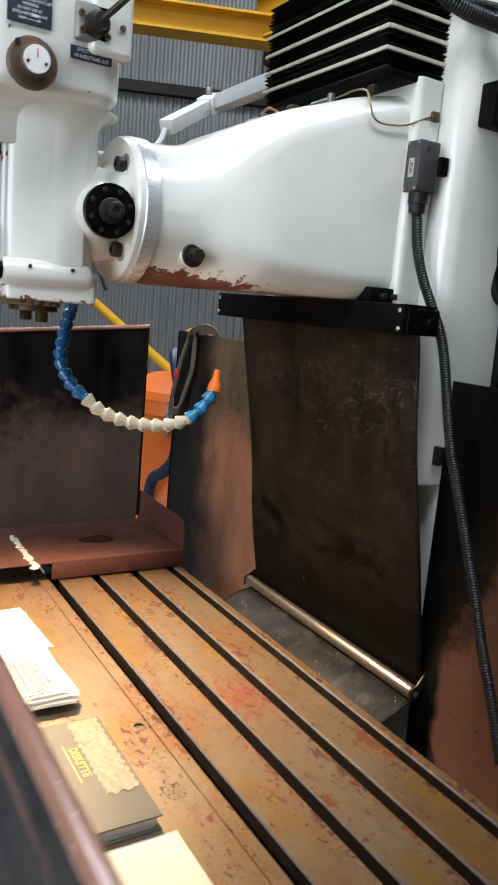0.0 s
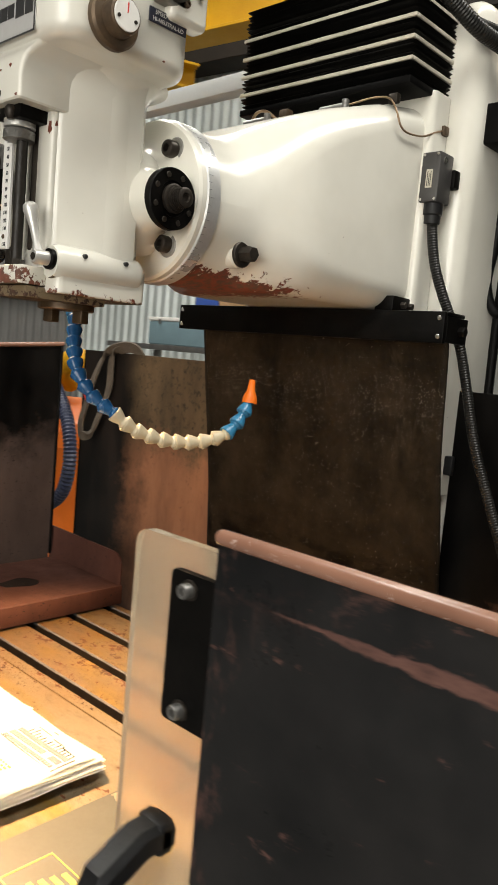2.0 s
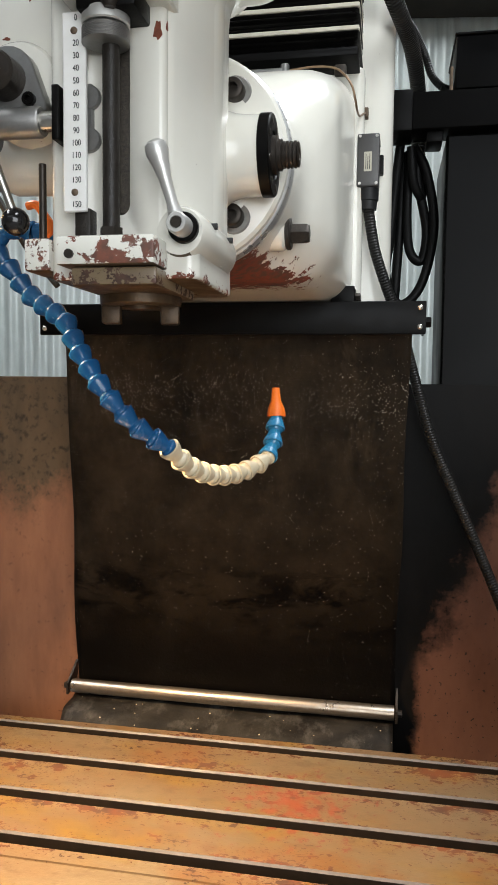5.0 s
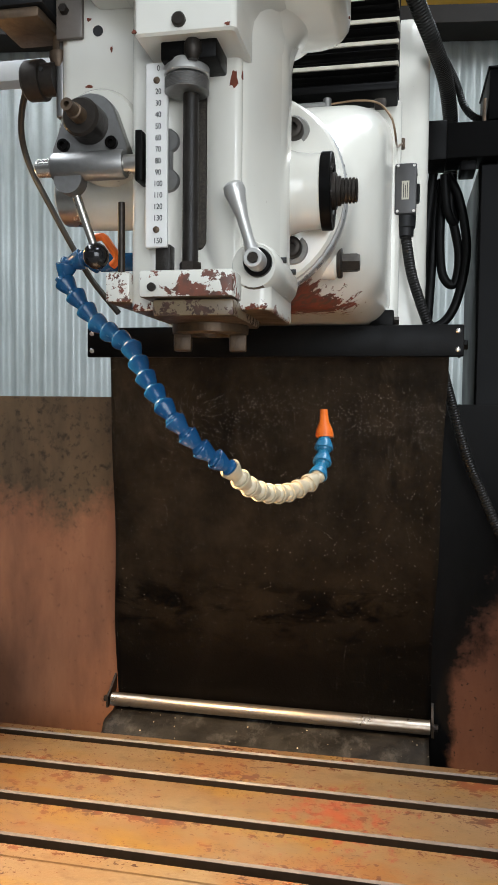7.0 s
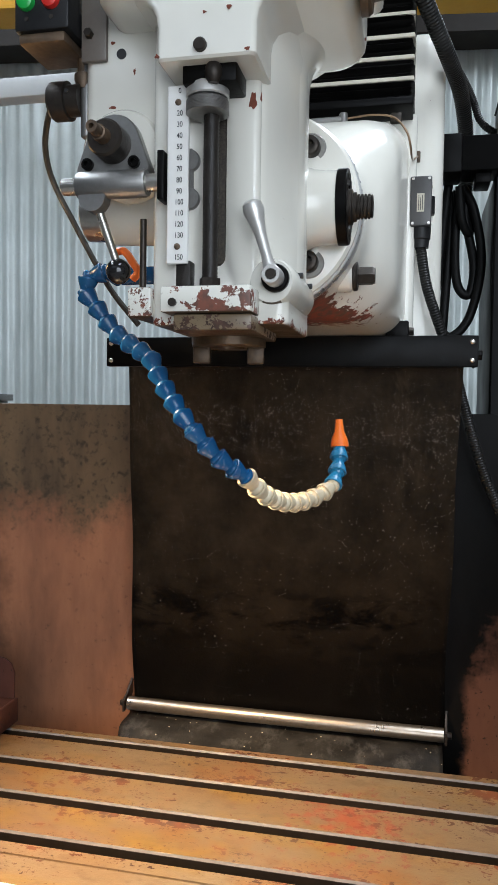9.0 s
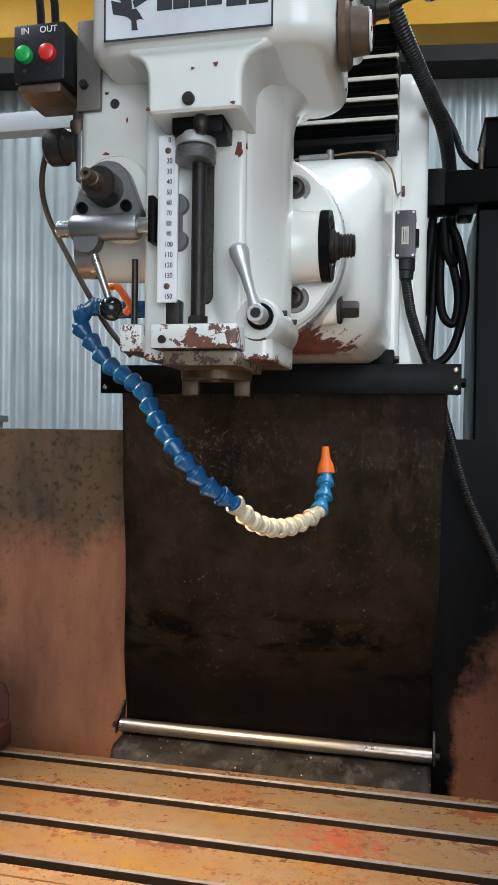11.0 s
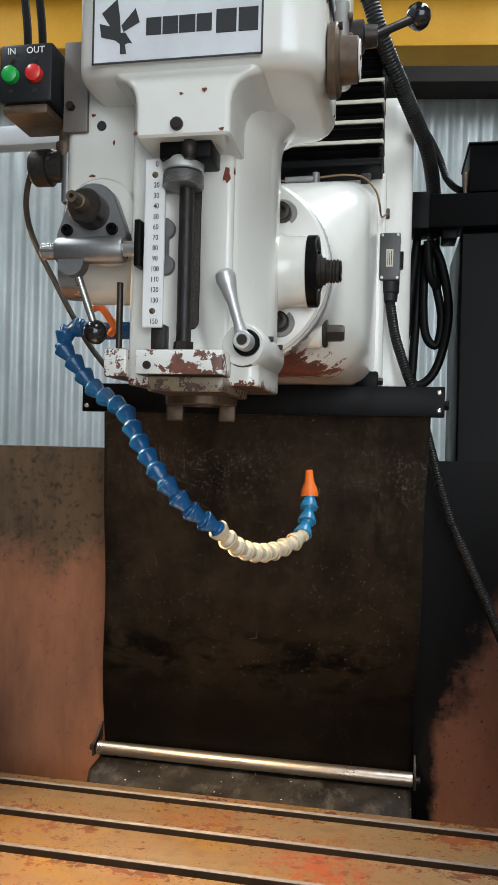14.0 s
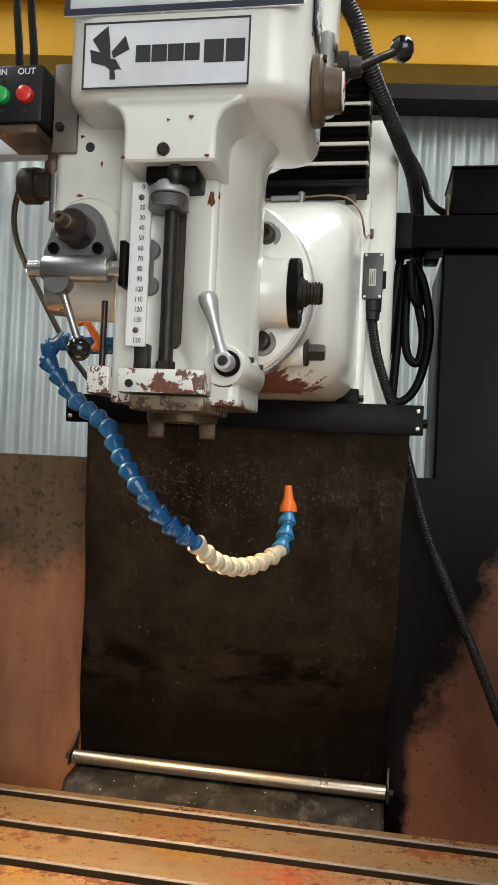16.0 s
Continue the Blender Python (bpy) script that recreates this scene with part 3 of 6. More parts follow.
def tube(pts, r, seg=12, steps=8, ribs=0.0, pitch=0.006, bm=None):
    """A hose along a smooth line; ribs: the depth of its corrugation."""
    line = smooth_path(pts, steps)
    if ribs > 0:
        ln = [0.0]
        for a, b in zip(line, line[1:]):
            ln.append(ln[-1] + (b - a).length)
        n = int(ln[-1] / (pitch / 2))
        res, j = [], 0
        for i in range(n + 1):
            s = ln[-1] * i / n
            while j < len(ln) - 2 and ln[j + 1] < s:
                j += 1
            f = (s - ln[j]) / max(ln[j + 1] - ln[j], 1e-9)
            res.append(line[j].lerp(line[j + 1], f))
        line = res
    own = bmesh.new()
    rings, side = [], None
    for i, p in enumerate(line):
        d = (line[min(i + 1, len(line) - 1)] - line[max(i - 1, 0)]).normalized()
        side = (d.orthogonal() if side is None else side - d * side.dot(d)).normalized()
        up = d.cross(side)
        rr = r - (ribs if ribs > 0 and i % 2 else 0)
        rings.append([own.verts.new(p + rr * (math.cos(2 * math.pi * k / seg) * side + math.sin(2 * math.pi * k / seg) * up)) for k in range(seg)])
    skin(own, rings)
    return merge(bm, own)


def hex_bolt(p0, p1, r, bm=None):
    return lathe(p0, p1, [(0, r), (0.85, r), (1, r * 0.86)], 6, bm)


def cut(ob, cutter):
    """Cuts a bmesh out of an object for good."""
    me = bpy.data.meshes.new("cutter")
    bmesh.ops.recalc_face_normals(cutter, faces=cutter.faces)
    cutter.to_mesh(me)
    cutter.free()
    tool = new("cutter", me)
    mod = ob.modifiers.new("cut", "BOOLEAN")
    mod.operation, mod.object, mod.solver = "DIFFERENCE", tool, "EXACT"
    bpy.context.view_layer.update()
    got = bpy.data.meshes.new_from_object(ob.evaluated_get(bpy.context.evaluated_depsgraph_get()))
    ob.modifiers.clear()
    ob.data = got
    bpy.data.objects.remove(tool)


def lettering(name, text, size, m, material, parent, depth=0.0004, label=""):
    """Raised or printed characters; m places their middle, facing along its z."""
    cu = bpy.data.curves.new(name, "FONT")
    cu.body, cu.size, cu.extrude, cu.align_x, cu.align_y = text, size, depth, "CENTER", "CENTER"
    tmp = new("lettering_source", cu)
    bpy.context.view_layer.update()
    me = bpy.data.meshes.new_from_object(tmp.evaluated_get(bpy.context.evaluated_depsgraph_get()))
    bpy.data.objects.remove(tmp)
    me.name = name
    bm = bmesh.new()
    bm.from_mesh(me)
    bpy.data.meshes.remove(me)
    bmesh.ops.transform(bm, matrix=m, verts=bm.verts)
    return part(name, bm, material, parent, label)


FRONT = pose(0, 0, 0, 90, 0, 0)      # characters that face the front of the machine
RIGHT = pose(0, 0, 0, 90, 0, 90)     # characters that face along +x

# ---- shed ----
def corrugated(name, p0, p1, z0, z1, material, label, pitch=0.076, amp=0.0115):
    """A wall of corrugated sheet with thickness, from p0 to p1 on the plan."""
    p0, p1 = Vector((*p0, 0)), Vector((*p1, 0))
    d = (p1 - p0).normalized()
    nrm = Vector((-d.y, d.x, 0))
    n = int((p1 - p0).length / pitch * 8)
    bm = bmesh.new()
    rows = []
    for off, z in ((0, z0), (0, z1), (0.012, z1), (0.012, z0)):
        rows.append([bm.verts.new(p0 + d * (pitch * i / 8) + nrm * (amp * math.sin(math.pi * i / 4) + off) + Vector((0, 0, z))) for i in range(n + 1)])
    for a, b in ((0, 1), (1, 2), (2, 3), (3, 0)):
        for i in range(n):
            bm.faces.new((rows[a][i], rows[a][i + 1], rows[b][i + 1], rows[b][i]))
    ob = part(name, bm, material, None, label, 60)
    return tagged(ob, label, "wall", "", "structure")


def away(p, deg, dist):
    return (p[0] + dist * math.cos(radians(deg)), p[1] + dist * math.sin(radians(deg)))


CORNER = (-5.76, 3.14)
corrugated("wall_north", CORNER, away(CORNER, 7, 11.5), 0.0, 5.9, galv, "bluish galvanised corrugated iron shed wall", 0.100, 0.014)
corrugated("wall_west", away(CORNER, 66, -10.5), CORNER, 0.0, 5.9, galv_old, "weathered grey corrugated iron shed wall")
tagged(part("floor", box(-12, 8, -8, 6, -0.12, 0.0, 0), concrete), "worn grey concrete workshop floor", "floor", "", "structure")
wall_e = part("wall_east", box(5.6, 5.75, -8, 5.2, 0, 5.9, 0), galv_old)
tagged(wall_e, "plain grey metal shed wall", "wall", "", "structure")
# unseen front wall; its open vehicle door and high window strip are assumed
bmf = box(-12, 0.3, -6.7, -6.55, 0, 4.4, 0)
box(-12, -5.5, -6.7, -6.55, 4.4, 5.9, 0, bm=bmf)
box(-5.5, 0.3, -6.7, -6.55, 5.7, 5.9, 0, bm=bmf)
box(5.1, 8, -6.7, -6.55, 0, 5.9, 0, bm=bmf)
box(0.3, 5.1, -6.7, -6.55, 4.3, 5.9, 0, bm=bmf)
tagged(part("wall_south", bmf, galv_old), "unseen grey metal shed wall with assumed door and high window strip", "wall", "", "structure")
# roof with two long roof lights
bmr = box(-12, -4.0, -8, 6, 5.9, 6.0, 0)
box(-4.0, -2.8, -8, -3.4, 5.9, 6.0, 0, bm=bmr)
box(-4.0, -2.8, 3.4, 6, 5.9, 6.0, 0, bm=bmr)
box(-2.8, 1.0, -8, 6, 5.9, 6.0, 0, bm=bmr)
box(1.0, 2.2, -8, -4.3, 5.9, 6.0, 0, bm=bmr)
box(1.0, 2.2, 3.3, 6, 5.9, 6.0, 0, bm=bmr)
box(2.2, 8, -8, 6, 5.9, 6.0, 0, bm=bmr)
tagged(part("ceiling", bmr, dark_roof), "dark steel shed roof with long roof lights", "ceiling", "", "structure")


def girder(name, a, b, z0, z1, label, depth=0.22):
    """A crane girder: web, two flanges and stiffeners, from a to b on the plan."""
    av, bv = Vector((*a, 0)), Vector((*b, 0))
    ln = (bv - av).length
    ang = math.degrees(math.atan2(bv.y - av.y, bv.x - av.x))
    m = pose(a[0], a[1], 0, 0, 0, ang)
    g = thing(name, (a[0], a[1], z0), label, "crane girder")
    part("web", box(0, ln, -0.01, 0.01, z0 + 0.02, z1 - 0.02, 0, m=m), yellow_paint, g)
    part("flange", box(0, ln, -depth / 2, depth / 2, z0, z0 + 0.02, 0.002, 1, m=m), yellow_paint, g)
    part("flange", box(0, ln, -depth / 2, depth / 2, z1 - 0.02, z1, 0.002, 1, m=m), yellow_paint, g)
    return g


A0 = away((-1.12, 2.60), 7, -3.6)
girder("crane_girder", A0, away(A0, 7, 9.0), 3.66, 4.02, "yellow painted steel crane girder under the roof")
B0, BEAM_B = (-4.62, 1.70), 66.7
girder("crane_girder", away(B0, BEAM_B, -5.0), away(B0, BEAM_B, 1.3), 3.60, 3.80, "yellow steel crane end girder with ribbed edge")
# dark band above the north wall, built as one long box
pur = thing("wall_top_band", (-5, 3, 3.9), "long dark band along the top of the shed wall", "beam")
part("beam", box(0, 11.4, -0.30, -0.05, 3.90, 4.35, 0.004, 1, m=pose(CORNER[0], CORNER[1], 0, 0, 0, 7)), dark_roof, pur)
for zz in (1.93, 2.72, 3.55):
    rl = thing("wall_rail", (-7, 0, zz), "dusty grey steel rail fixed along the shed wall", "rail", "wall rails")
    part("rail", box(-10.4, -0.05, -0.10, -0.012, zz, zz + 0.10, 0.004, 1, m=pose(CORNER[0], CORNER[1], 0, 0, 0, 66)), galv_old if zz < 2 else dark_roof, rl)

# ---- machine column and cover ----
column = thing("machine_column", (-0.245, 0.2, 0.0), "white painted cast milling machine column", "machine column")
part("body", tower(-0.47, -0.0275, 0.024, 0.42, 0.25, 1.40, 0.012, 0.01), white_up, column)
part("upper_body", tower(-0.47, -0.026, -0.042, 0.42, 1.345, 2.20, 0.035, 0.004, fil_top=0.03), white_up, column)
part("base", tower(-0.62, 0.12, -0.03, 0.6, 0.0, 0.25, 0.03, 0.01), white_up, column)

for z in (1.19, 1.06):
    part("bolt", lathe((-0.0275, 0.05, z), (-0.014, 0.05, z), [(0, 0.008), (0.8, 0.008), (1, 0.005)], 10), copper, column)
part("catch", box(-0.027, -0.010, -0.008, 0.004, 1.385, 1.42, 0.003), black_plastic, column)

# bellows way cover: folded cloth with pale stiffener strips
bellows = thing("way_cover_bellows", (-0.27, -0.1, 2.03), "black folded bellows cover with pale stiffener strips", "bellows cover")
rings = []
folds = 26
for i in range(2 * folds + 1):
    z = 2.036 + (2.215 - 2.036) * i / (2 * folds)
    o = 0.006 + 0.004 * abs(math.sin(2.3 * i)) if i % 2 else 0.0015 * math.sin(7.1 * i)
    rings.append([(-0.27 + u, -0.10 + v + 0.0006 * math.sin(9 * i + 40 * u), z + 0.0012 * math.sin(5 * i + 25 * u + 30 * v)) for u, v in rounded(0.382 - 2 * o, 0.14 - 2 * o, 0.006, 2)])
part("folds", loft(rings), bellows_cloth, bellows, "", 20)
part("base_frame", box(-0.461, -0.079, -0.170, -0.03, 2.024, 2.037, 0.003), black_paint, bellows)
for z in (2.063, 2.096, 2.129, 2.163):
    bm = box(-0.4625, -0.0785, -0.1715, -0.166, z - 0.0032, z + 0.0032, 0.0010, 1)
    box(-0.0835, -0.0780, -0.166, -0.034, z - 0.0032, z + 0.0032, 0.0010, 1, bm=bm)
    part("strip", bm, bellows_strip, bellows, "pale stiffener strip")

# ---- ram ----
RX, RZ = -0.24, 1.768
ram = thing("machine_ram", (RX, -0.3, 1.66), "white painted ram, rusty bare metal under its front", "machine ram")
secs = [(-0.521, 0.219, 0.219, 0.109, RX, RZ), (-0.470, 0.222, 0.222, 0.1095, RX, 1.7688), (-0.432, 0.248, 0.232, 0.102, -0.2470, 1.7745), (-0.395, 0.302, 0.250, 0.084, -0.2575, 1.785),
        (-0.355, 0.340, 0.270, 0.068, -0.2645, 1.7955), (-0.30, 0.356, 0.292, 0.057, -0.268, 1.808), (-0.24, 0.363, 0.311, 0.051, -0.2695, 1.8185), (-0.18, 0.367, 0.330, 0.048, -0.27, 1.829), (-0.095, 0.370, 0.348, 0.045, -0.27, 1.838)]
rings = []
for k in range(len(secs) - 1):
    for j in range(4):
        f = j / 4
        q = [secs[min(max(k + o, 0), len(secs) - 1)] for o in (-1, 0, 1, 2)]
        s = [0.5 * (2 * b + (c - a) * f + (2 * a - 5 * b + 4 * c - d) * f * f + (3 * b - a - 3 * c + d) * f ** 3) for a, b, c, d in zip(*q)]
        rings.append([(s[4] + u, s[0], s[5] + v) for u, v in rounded(s[1], s[2], s[3], 8)])
s = secs[-1]
rings.append([(s[4] + u, s[0], s[5] + v) for u, v in rounded(s[1], s[2], s[3], 8)])
part("ram_body", loft(rings), white_ram, ram)
part("saddle", tower(-0.47, -0.072, -0.10, -0.04, 1.66, 2.035, 0.012, 0.004), white_up, ram)
bb = part("clamp_bolt", hex_bolt((-0.141, -0.457, 1.707), (-0.116, -0.457, 1.707), 0.0115), dark_steel, ram)
part("washer", rod((-0.1432, -0.457, 1.707), (-0.137, -0.457, 1.707), 0.0185, 24, 0.0015), dark_steel, bb)
part("bolt_boss", rod((-0.175, -0.457, 1.707), (-0.1430, -0.457, 1.707), 0.0195, 28, 0.003), white_up, ram)
lug = part("lug", box(-0.115, -0.078, -0.150, -0.088, 1.657, 1.688, 0.003), black_oxide, ram)
for y in (-0.122, -0.100):
    part("bolt", hex_bolt((-0.078, y, 1.674), (-0.070, y, 1.674), 0.006), dark_steel, lug)
part("grease_pipe", tube([(-0.286, -0.19, 1.992), (-0.24, -0.184, 1.999), (-0.185, -0.180, 2.003), (-0.141, -0.18, 2.006), (-0.108, -0.18, 2.000), (-0.088, -0.185, 1.976), (-0.0815, -0.180, 1.955), (-0.0800, -0.160, 1.948), (-0.0780, -0.115, 1.954), (-0.0725, -0.085, 1.968), (-0.071, -0.062, 1.976)], 0.0017, 8), copper, ram, "thin bent copper pipe")
part("pipe_clamp", box(-0.114, -0.096, -0.176, -0.164, 1.994, 2.010, 0.003), dark_steel, ram)
part("grease_block", box(-0.343, -0.322, -0.186, -0.168, 1.998, 2.016, 0.003), brown_steel, ram)
part("copper_loop", tube([(-0.330, -0.20, 1.99), (-0.345, -0.215, 2.004), (-0.365, -0.22, 2.003), (-0.372, -0.225, 1.985)], 0.0028, 8), copper, ram)
part("pipe_fitting", box(-0.075, -0.066, -0.068, -0.052, 1.968, 1.984, 0.002), brown_steel, ram)
for x, y, zz in ((-0.185, -0.195, 1.980), (-0.30, -0.26, 1.955)):
    nip = part("nipple", rod((x, y, zz), (x, y, zz + 0.026), 0.0065, 12, 0.001), grey_steel, ram)
    part("pipe", rod((x, y, zz + 0.016), (x - 0.05, y - 0.004, zz + 0.014), 0.0055, 12, 0.001), grey_steel, nip)

# ---- milling head ----
def paint_chip(at, w, h, axis, seed, parent):
    """A small ragged spot where the paint has flaked off."""
    rnd = random.Random(seed)
    bm = bmesh.new()
    n = 19
    rim = []
    for i in range(n):
        a, r = 2 * math.pi * i / n, rnd.uniform(0.62, 1.0) * (0.62 + 0.38 * abs(math.cos(1.5 * 2 * math.pi * i / n + seed)))
        u, v = w / 2 * r * math.cos(a), h / 2 * r * math.sin(a)
        rim.append((u, 0, v) if axis == "y" else (0, u, v))
    off = (0, -1, 0) if axis == "y" else (1, 0, 0)
    rings = [[tuple(at[k] + q[k] + off[k] * d for k in range(3)) for q in rim] for d in (-0.001, 0.00035)]
    part("paint_chip", loft(rings), rust_chip, parent)


head = thing("milling_head", (-0.24, -0.69, 1.58), "white milling head with chipped paint and bare steel fittings", "milling head")
body = part("quill_housing", tower(-0.305, -0.205, -0.733, -0.612, 1.618, 1.90, 0.006, 0.003), white_head, head)
arc = [(-0.2440 + 0.0090 * math.cos(radians(180 + 15 * k)), 1.679 + 0.0090 * math.sin(radians(180 + 15 * k))) for k in range(13)]
arc += [(-0.2350, 1.850), (-0.2530, 1.850)]
slot = loft([[(x, y, z) for x, z in arc] for y in (-0.76, -0.722)])
cut(body, slot)
part("slot_grease", box(-0.2526, -0.2354, -0.7310, -0.7225, 1.672, 1.834, 0.001, 1), gritty, head, "gritty dark grease in the slot")
plan = [(-0.300, -0.620), (-0.300, -0.7255), (-0.212, -0.7285), (-0.2055, -0.7265), (-0.2005, -0.7195), (-0.1935, -0.7050), (-0.1865, -0.6880), (-0.1805, -0.6690), (-0.1770, -0.6520), (-0.1760, -0.6400), (-0.1775, -0.620)]
rings = [[(x, y, 1.645) for x, y in plan], [(x, y, 1.862) for x, y in plan]]
for k in range(1, 6):
    e = 0.024 * (1 - math.cos(radians(15 * k)))
    rings.append([(x + (e if x > -0.215 else 0), y - (e * 0.6 if y < -0.7 else 0), 1.862 + 0.034 * math.sin(radians(18 * k))) for x, y in plan])
part("shoulder", loft(rings), white_up, head, "", 50)
part("lower_housing", tower(-0.304, -0.178, -0.731, -0.594, 1.6185, 1.664, 0.010, 0.003), white_head, head)
up = part("upper_housing", tower(-0.351, -0.120, -0.782, -0.588, 1.893, 2.32, 0.038, 0.016), white_up, head)
# round quill barrel, flaring tightly into the upper housing
prof = [(0.0, 0.058)]
for k in range(9):
    a = radians(90 * k / 8)
    prof.append(((1.868 + 0.027 * math.sin(a) - 1.64) / 0.256, 0.058 + 0.027 * (1 - math.cos(a))))
prof.append((1.0, 0.085))
part("barrel", lathe((-0.234, -0.646, 1.640), (-0.234, -0.646, 1.896), prof, 48), white_up, head)
# nose with filleted sides
rings = []
for z, e in ((1.834, -0.002), (1.836, 0), (1.862, 0), (1.872, 0.0015), (1.881, 0.006), (1.888, 0.014), (1.893, 0.026), (1.897, 0.034)):
    x0, x1 = -0.285 - e, -0.199 + e
    y0 = -0.783 + (0.002 if z < 1.835 else 0) + min(max(e, 0) * 0.35, 0.008)
    rings.append([((x0 + x1) / 2 + u, (y0 - 0.68) / 2 + v, z) for u, v in rounded(x1 - x0, -0.68 - y0, 0.005 + max(e, 0) * 0.3)])
part("nose_block", loft(rings), white_up, head)
part("gear_case", tower(-0.382, -0.28, -0.716, -0.57, 1.80, 1.925, 0.012, 0.010), white_up, head)
part("gear_boss", lathe((-0.342, -0.720, 1.784), (-0.342, -0.60, 1.784), [(0, 0.037), (0.05, 0.041), (1, 0.044)], 36), white_up, head)
part("pivot_boss", lathe((-0.381, -0.655, 1.742), (-0.296, -0.655, 1.742), [(0, 0.030), (0.06, 0.032), (1, 0.034)], 36), white_up, head)
part("pivot_cap", lathe((-0.404, -0.655, 1.742), (-0.381, -0.655, 1.742), [(0, 0.024), (0.08, 0.027), (1, 0.0285)], 36), steel, head, "bright steel pivot cap")
part("cover_plate", tower(-0.391, -0.381, -0.705, -0.60, 1.805, 1.90, 0.004, 0.002), grey_steel, head)
# joint to the ram
rings = []
for y, r in ((-0.66, 0.052), (-0.61, 0.055), (-0.590, 0.057), (-0.574, 0.061), (-0.565, 0.070), (-0.560, 0.084), (-0.558, 0.101), (-0.556, 0.108), (-0.552, 0.1112), (-0.541, 0.1115)):
    rings.append([(RX + r * math.cos(a * math.pi / 24), y, RZ + r * math.sin(a * math.pi / 24)) for a in range(48)])
part("knuckle", loft(rings), white_head, head)
ring = part("degree_ring", lathe((RX, -0.544, RZ), (RX, -0.519, RZ), [(0, 0.1115), (0.08, 0.1135), (0.92, 0.1135), (1, 0.1115)], 64), ring_steel, head, "bright steel degree ring")
part("seal", lathe((RX, -0.520, RZ), (RX, -0.5165, RZ), [(0, 0.1085), (1, 0.1085)], 48), brown_steel, head)
for a in range(-60, 61, 5):
    c, sn = math.cos(radians(a)), math.sin(radians(a))
    ln = 0.010 if a % 15 == 0 else 0.006
    part("mark", rod((RX + 0.1137 * c, -0.543, RZ + 0.1137 * sn), (RX + 0.1137 * c, -0.543 + ln, RZ + 0.1137 * sn), 0.00025, 4), grey_ink, ring)
for z in (1.830, 1.705):
    w = part("joint_bolt", lathe((-0.184, -0.556, z), (-0.184, -0.574, z), [(0, 0.0115), (0.86, 0.0115), (0.97, 0.0105), (1.0, 0.0095), (1.0, 0.0055), (0.6, 0.0050)], 24), dark_steel, head)
    part("washer", rod((-0.184, -0.549, z), (-0.184, -0.560, z), 0.0175, 24, 0.0015), dull_flange, w)
# spindle speed boss with splined stub
part("side_boss", lathe((-0.212, -0.594, 1.755), (-0.148, -0.594, 1.755), [(0, 0.070), (0.18, 0.062), (0.36, 0.0485), (0.48, 0.0425), (0.62, 0.0395), (0.78, 0.0382), (1, 0.0378)], 40), white_head, head)
disc = part("bearing_cap", lathe((-0.148, -0.594, 1.755), (-0.137, -0.594, 1.755), [(0, 0.036), (0, 0.0390), (0.9, 0.0390), (1, 0.0380), (1.0, 0.023), (0.85, 0.022)], 40), black_oxide, head, "round black bearing cap with a splined stub")
for i in range(8):
    a = radians(45 * i + 20)
    y, z = -0.594 + 0.0305 * math.cos(a), 1.755 + 0.0305 * math.sin(a)
    part("screw", rod((-0.1385, y, z), (-0.1362, y, z), 0.0038, 10, 0.0005), dark_steel, disc)
prof = [(0, 0.0185), (0.16, 0.0185), (0.19, 0.0172), (0.20, 0.0150), (0.34, 0.0150), (0.36, 0.0125)]
for k in range(4):
    prof += [(0.38 + 0.14 * k, 0.0128), (0.46 + 0.14 * k, 0.0128), (0.465 + 0.14 * k, 0.0112), (0.50 + 0.14 * k, 0.0112)]
prof += [(0.95, 0.0125), (1.0, 0.0105), (1.0, 0.006), (0.9, 0.005)]
part("stub", lathe((-0.138, -0.594, 1.755), (-0.112, -0.594, 1.755), prof, 28), dark_steel, disc)
# lower clamp, lever and boss
part("lock_boss", lathe((-0.192, -0.604, 1.656), (-0.192, -0.7345, 1.656), [(0, 0.018), (0.02, 0.020), (0.07, 0.0220), (0.7, 0.0222), (0.95, 0.0215), (1, 0.019)], 28), white_up, head)
lev = part("lever_hub", lathe((-0.188, -0.736, 1.658), (-0.188, -0.760, 1.658), [(0, 0.0100), (0.15, 0.0100), (0.16, 0.0088), (0.9, 0.0088), (1, 0.0076), (1, 0.005), (0.85, 0.0045)], 24), aluminium, head)
part("hub_ring", lathe((-0.188, -0.735, 1.658), (-0.188, -0.741, 1.658), [(0, 0.0125), (0.8, 0.0125), (1, 0.0115)], 24), black_oxide, lev)
part("socket", rod((-0.188, -0.7595, 1.658), (-0.188, -0.7606, 1.658), 0.0045, 8), dark_steel, lev)
part("lever_arm", lathe((-0.190, -0.752, 1.664), (-0.207, -0.757, 1.722), [(0, 0.0062), (0.2, 0.0046), (0.5, 0.0052), (0.70, 0.0072), (0.84, 0.0094), (0.94, 0.0086), (0.985, 0.0055), (1, 0.002)], 18), aluminium, lev)
part("front_clamp", box(-0.2855, -0.2035, -0.767, -0.728, 1.6255, 1.6485, 0.0025), white_clamp, head)
part("side_lug", box(-0.3275, -0.304, -0.738, -0.67, 1.6255, 1.6530, 0.003), white_clamp, head)
part("lower_plate", box(-0.2760, -0.2045, -0.758, -0.64, 1.6105, 1.6250, 0.002), stained_cream, head)
part("clamp_screw", rod((-0.2735, -0.7665, 1.634), (-0.2735, -0.7695, 1.634), 0.0038, 10), dark_steel, head)
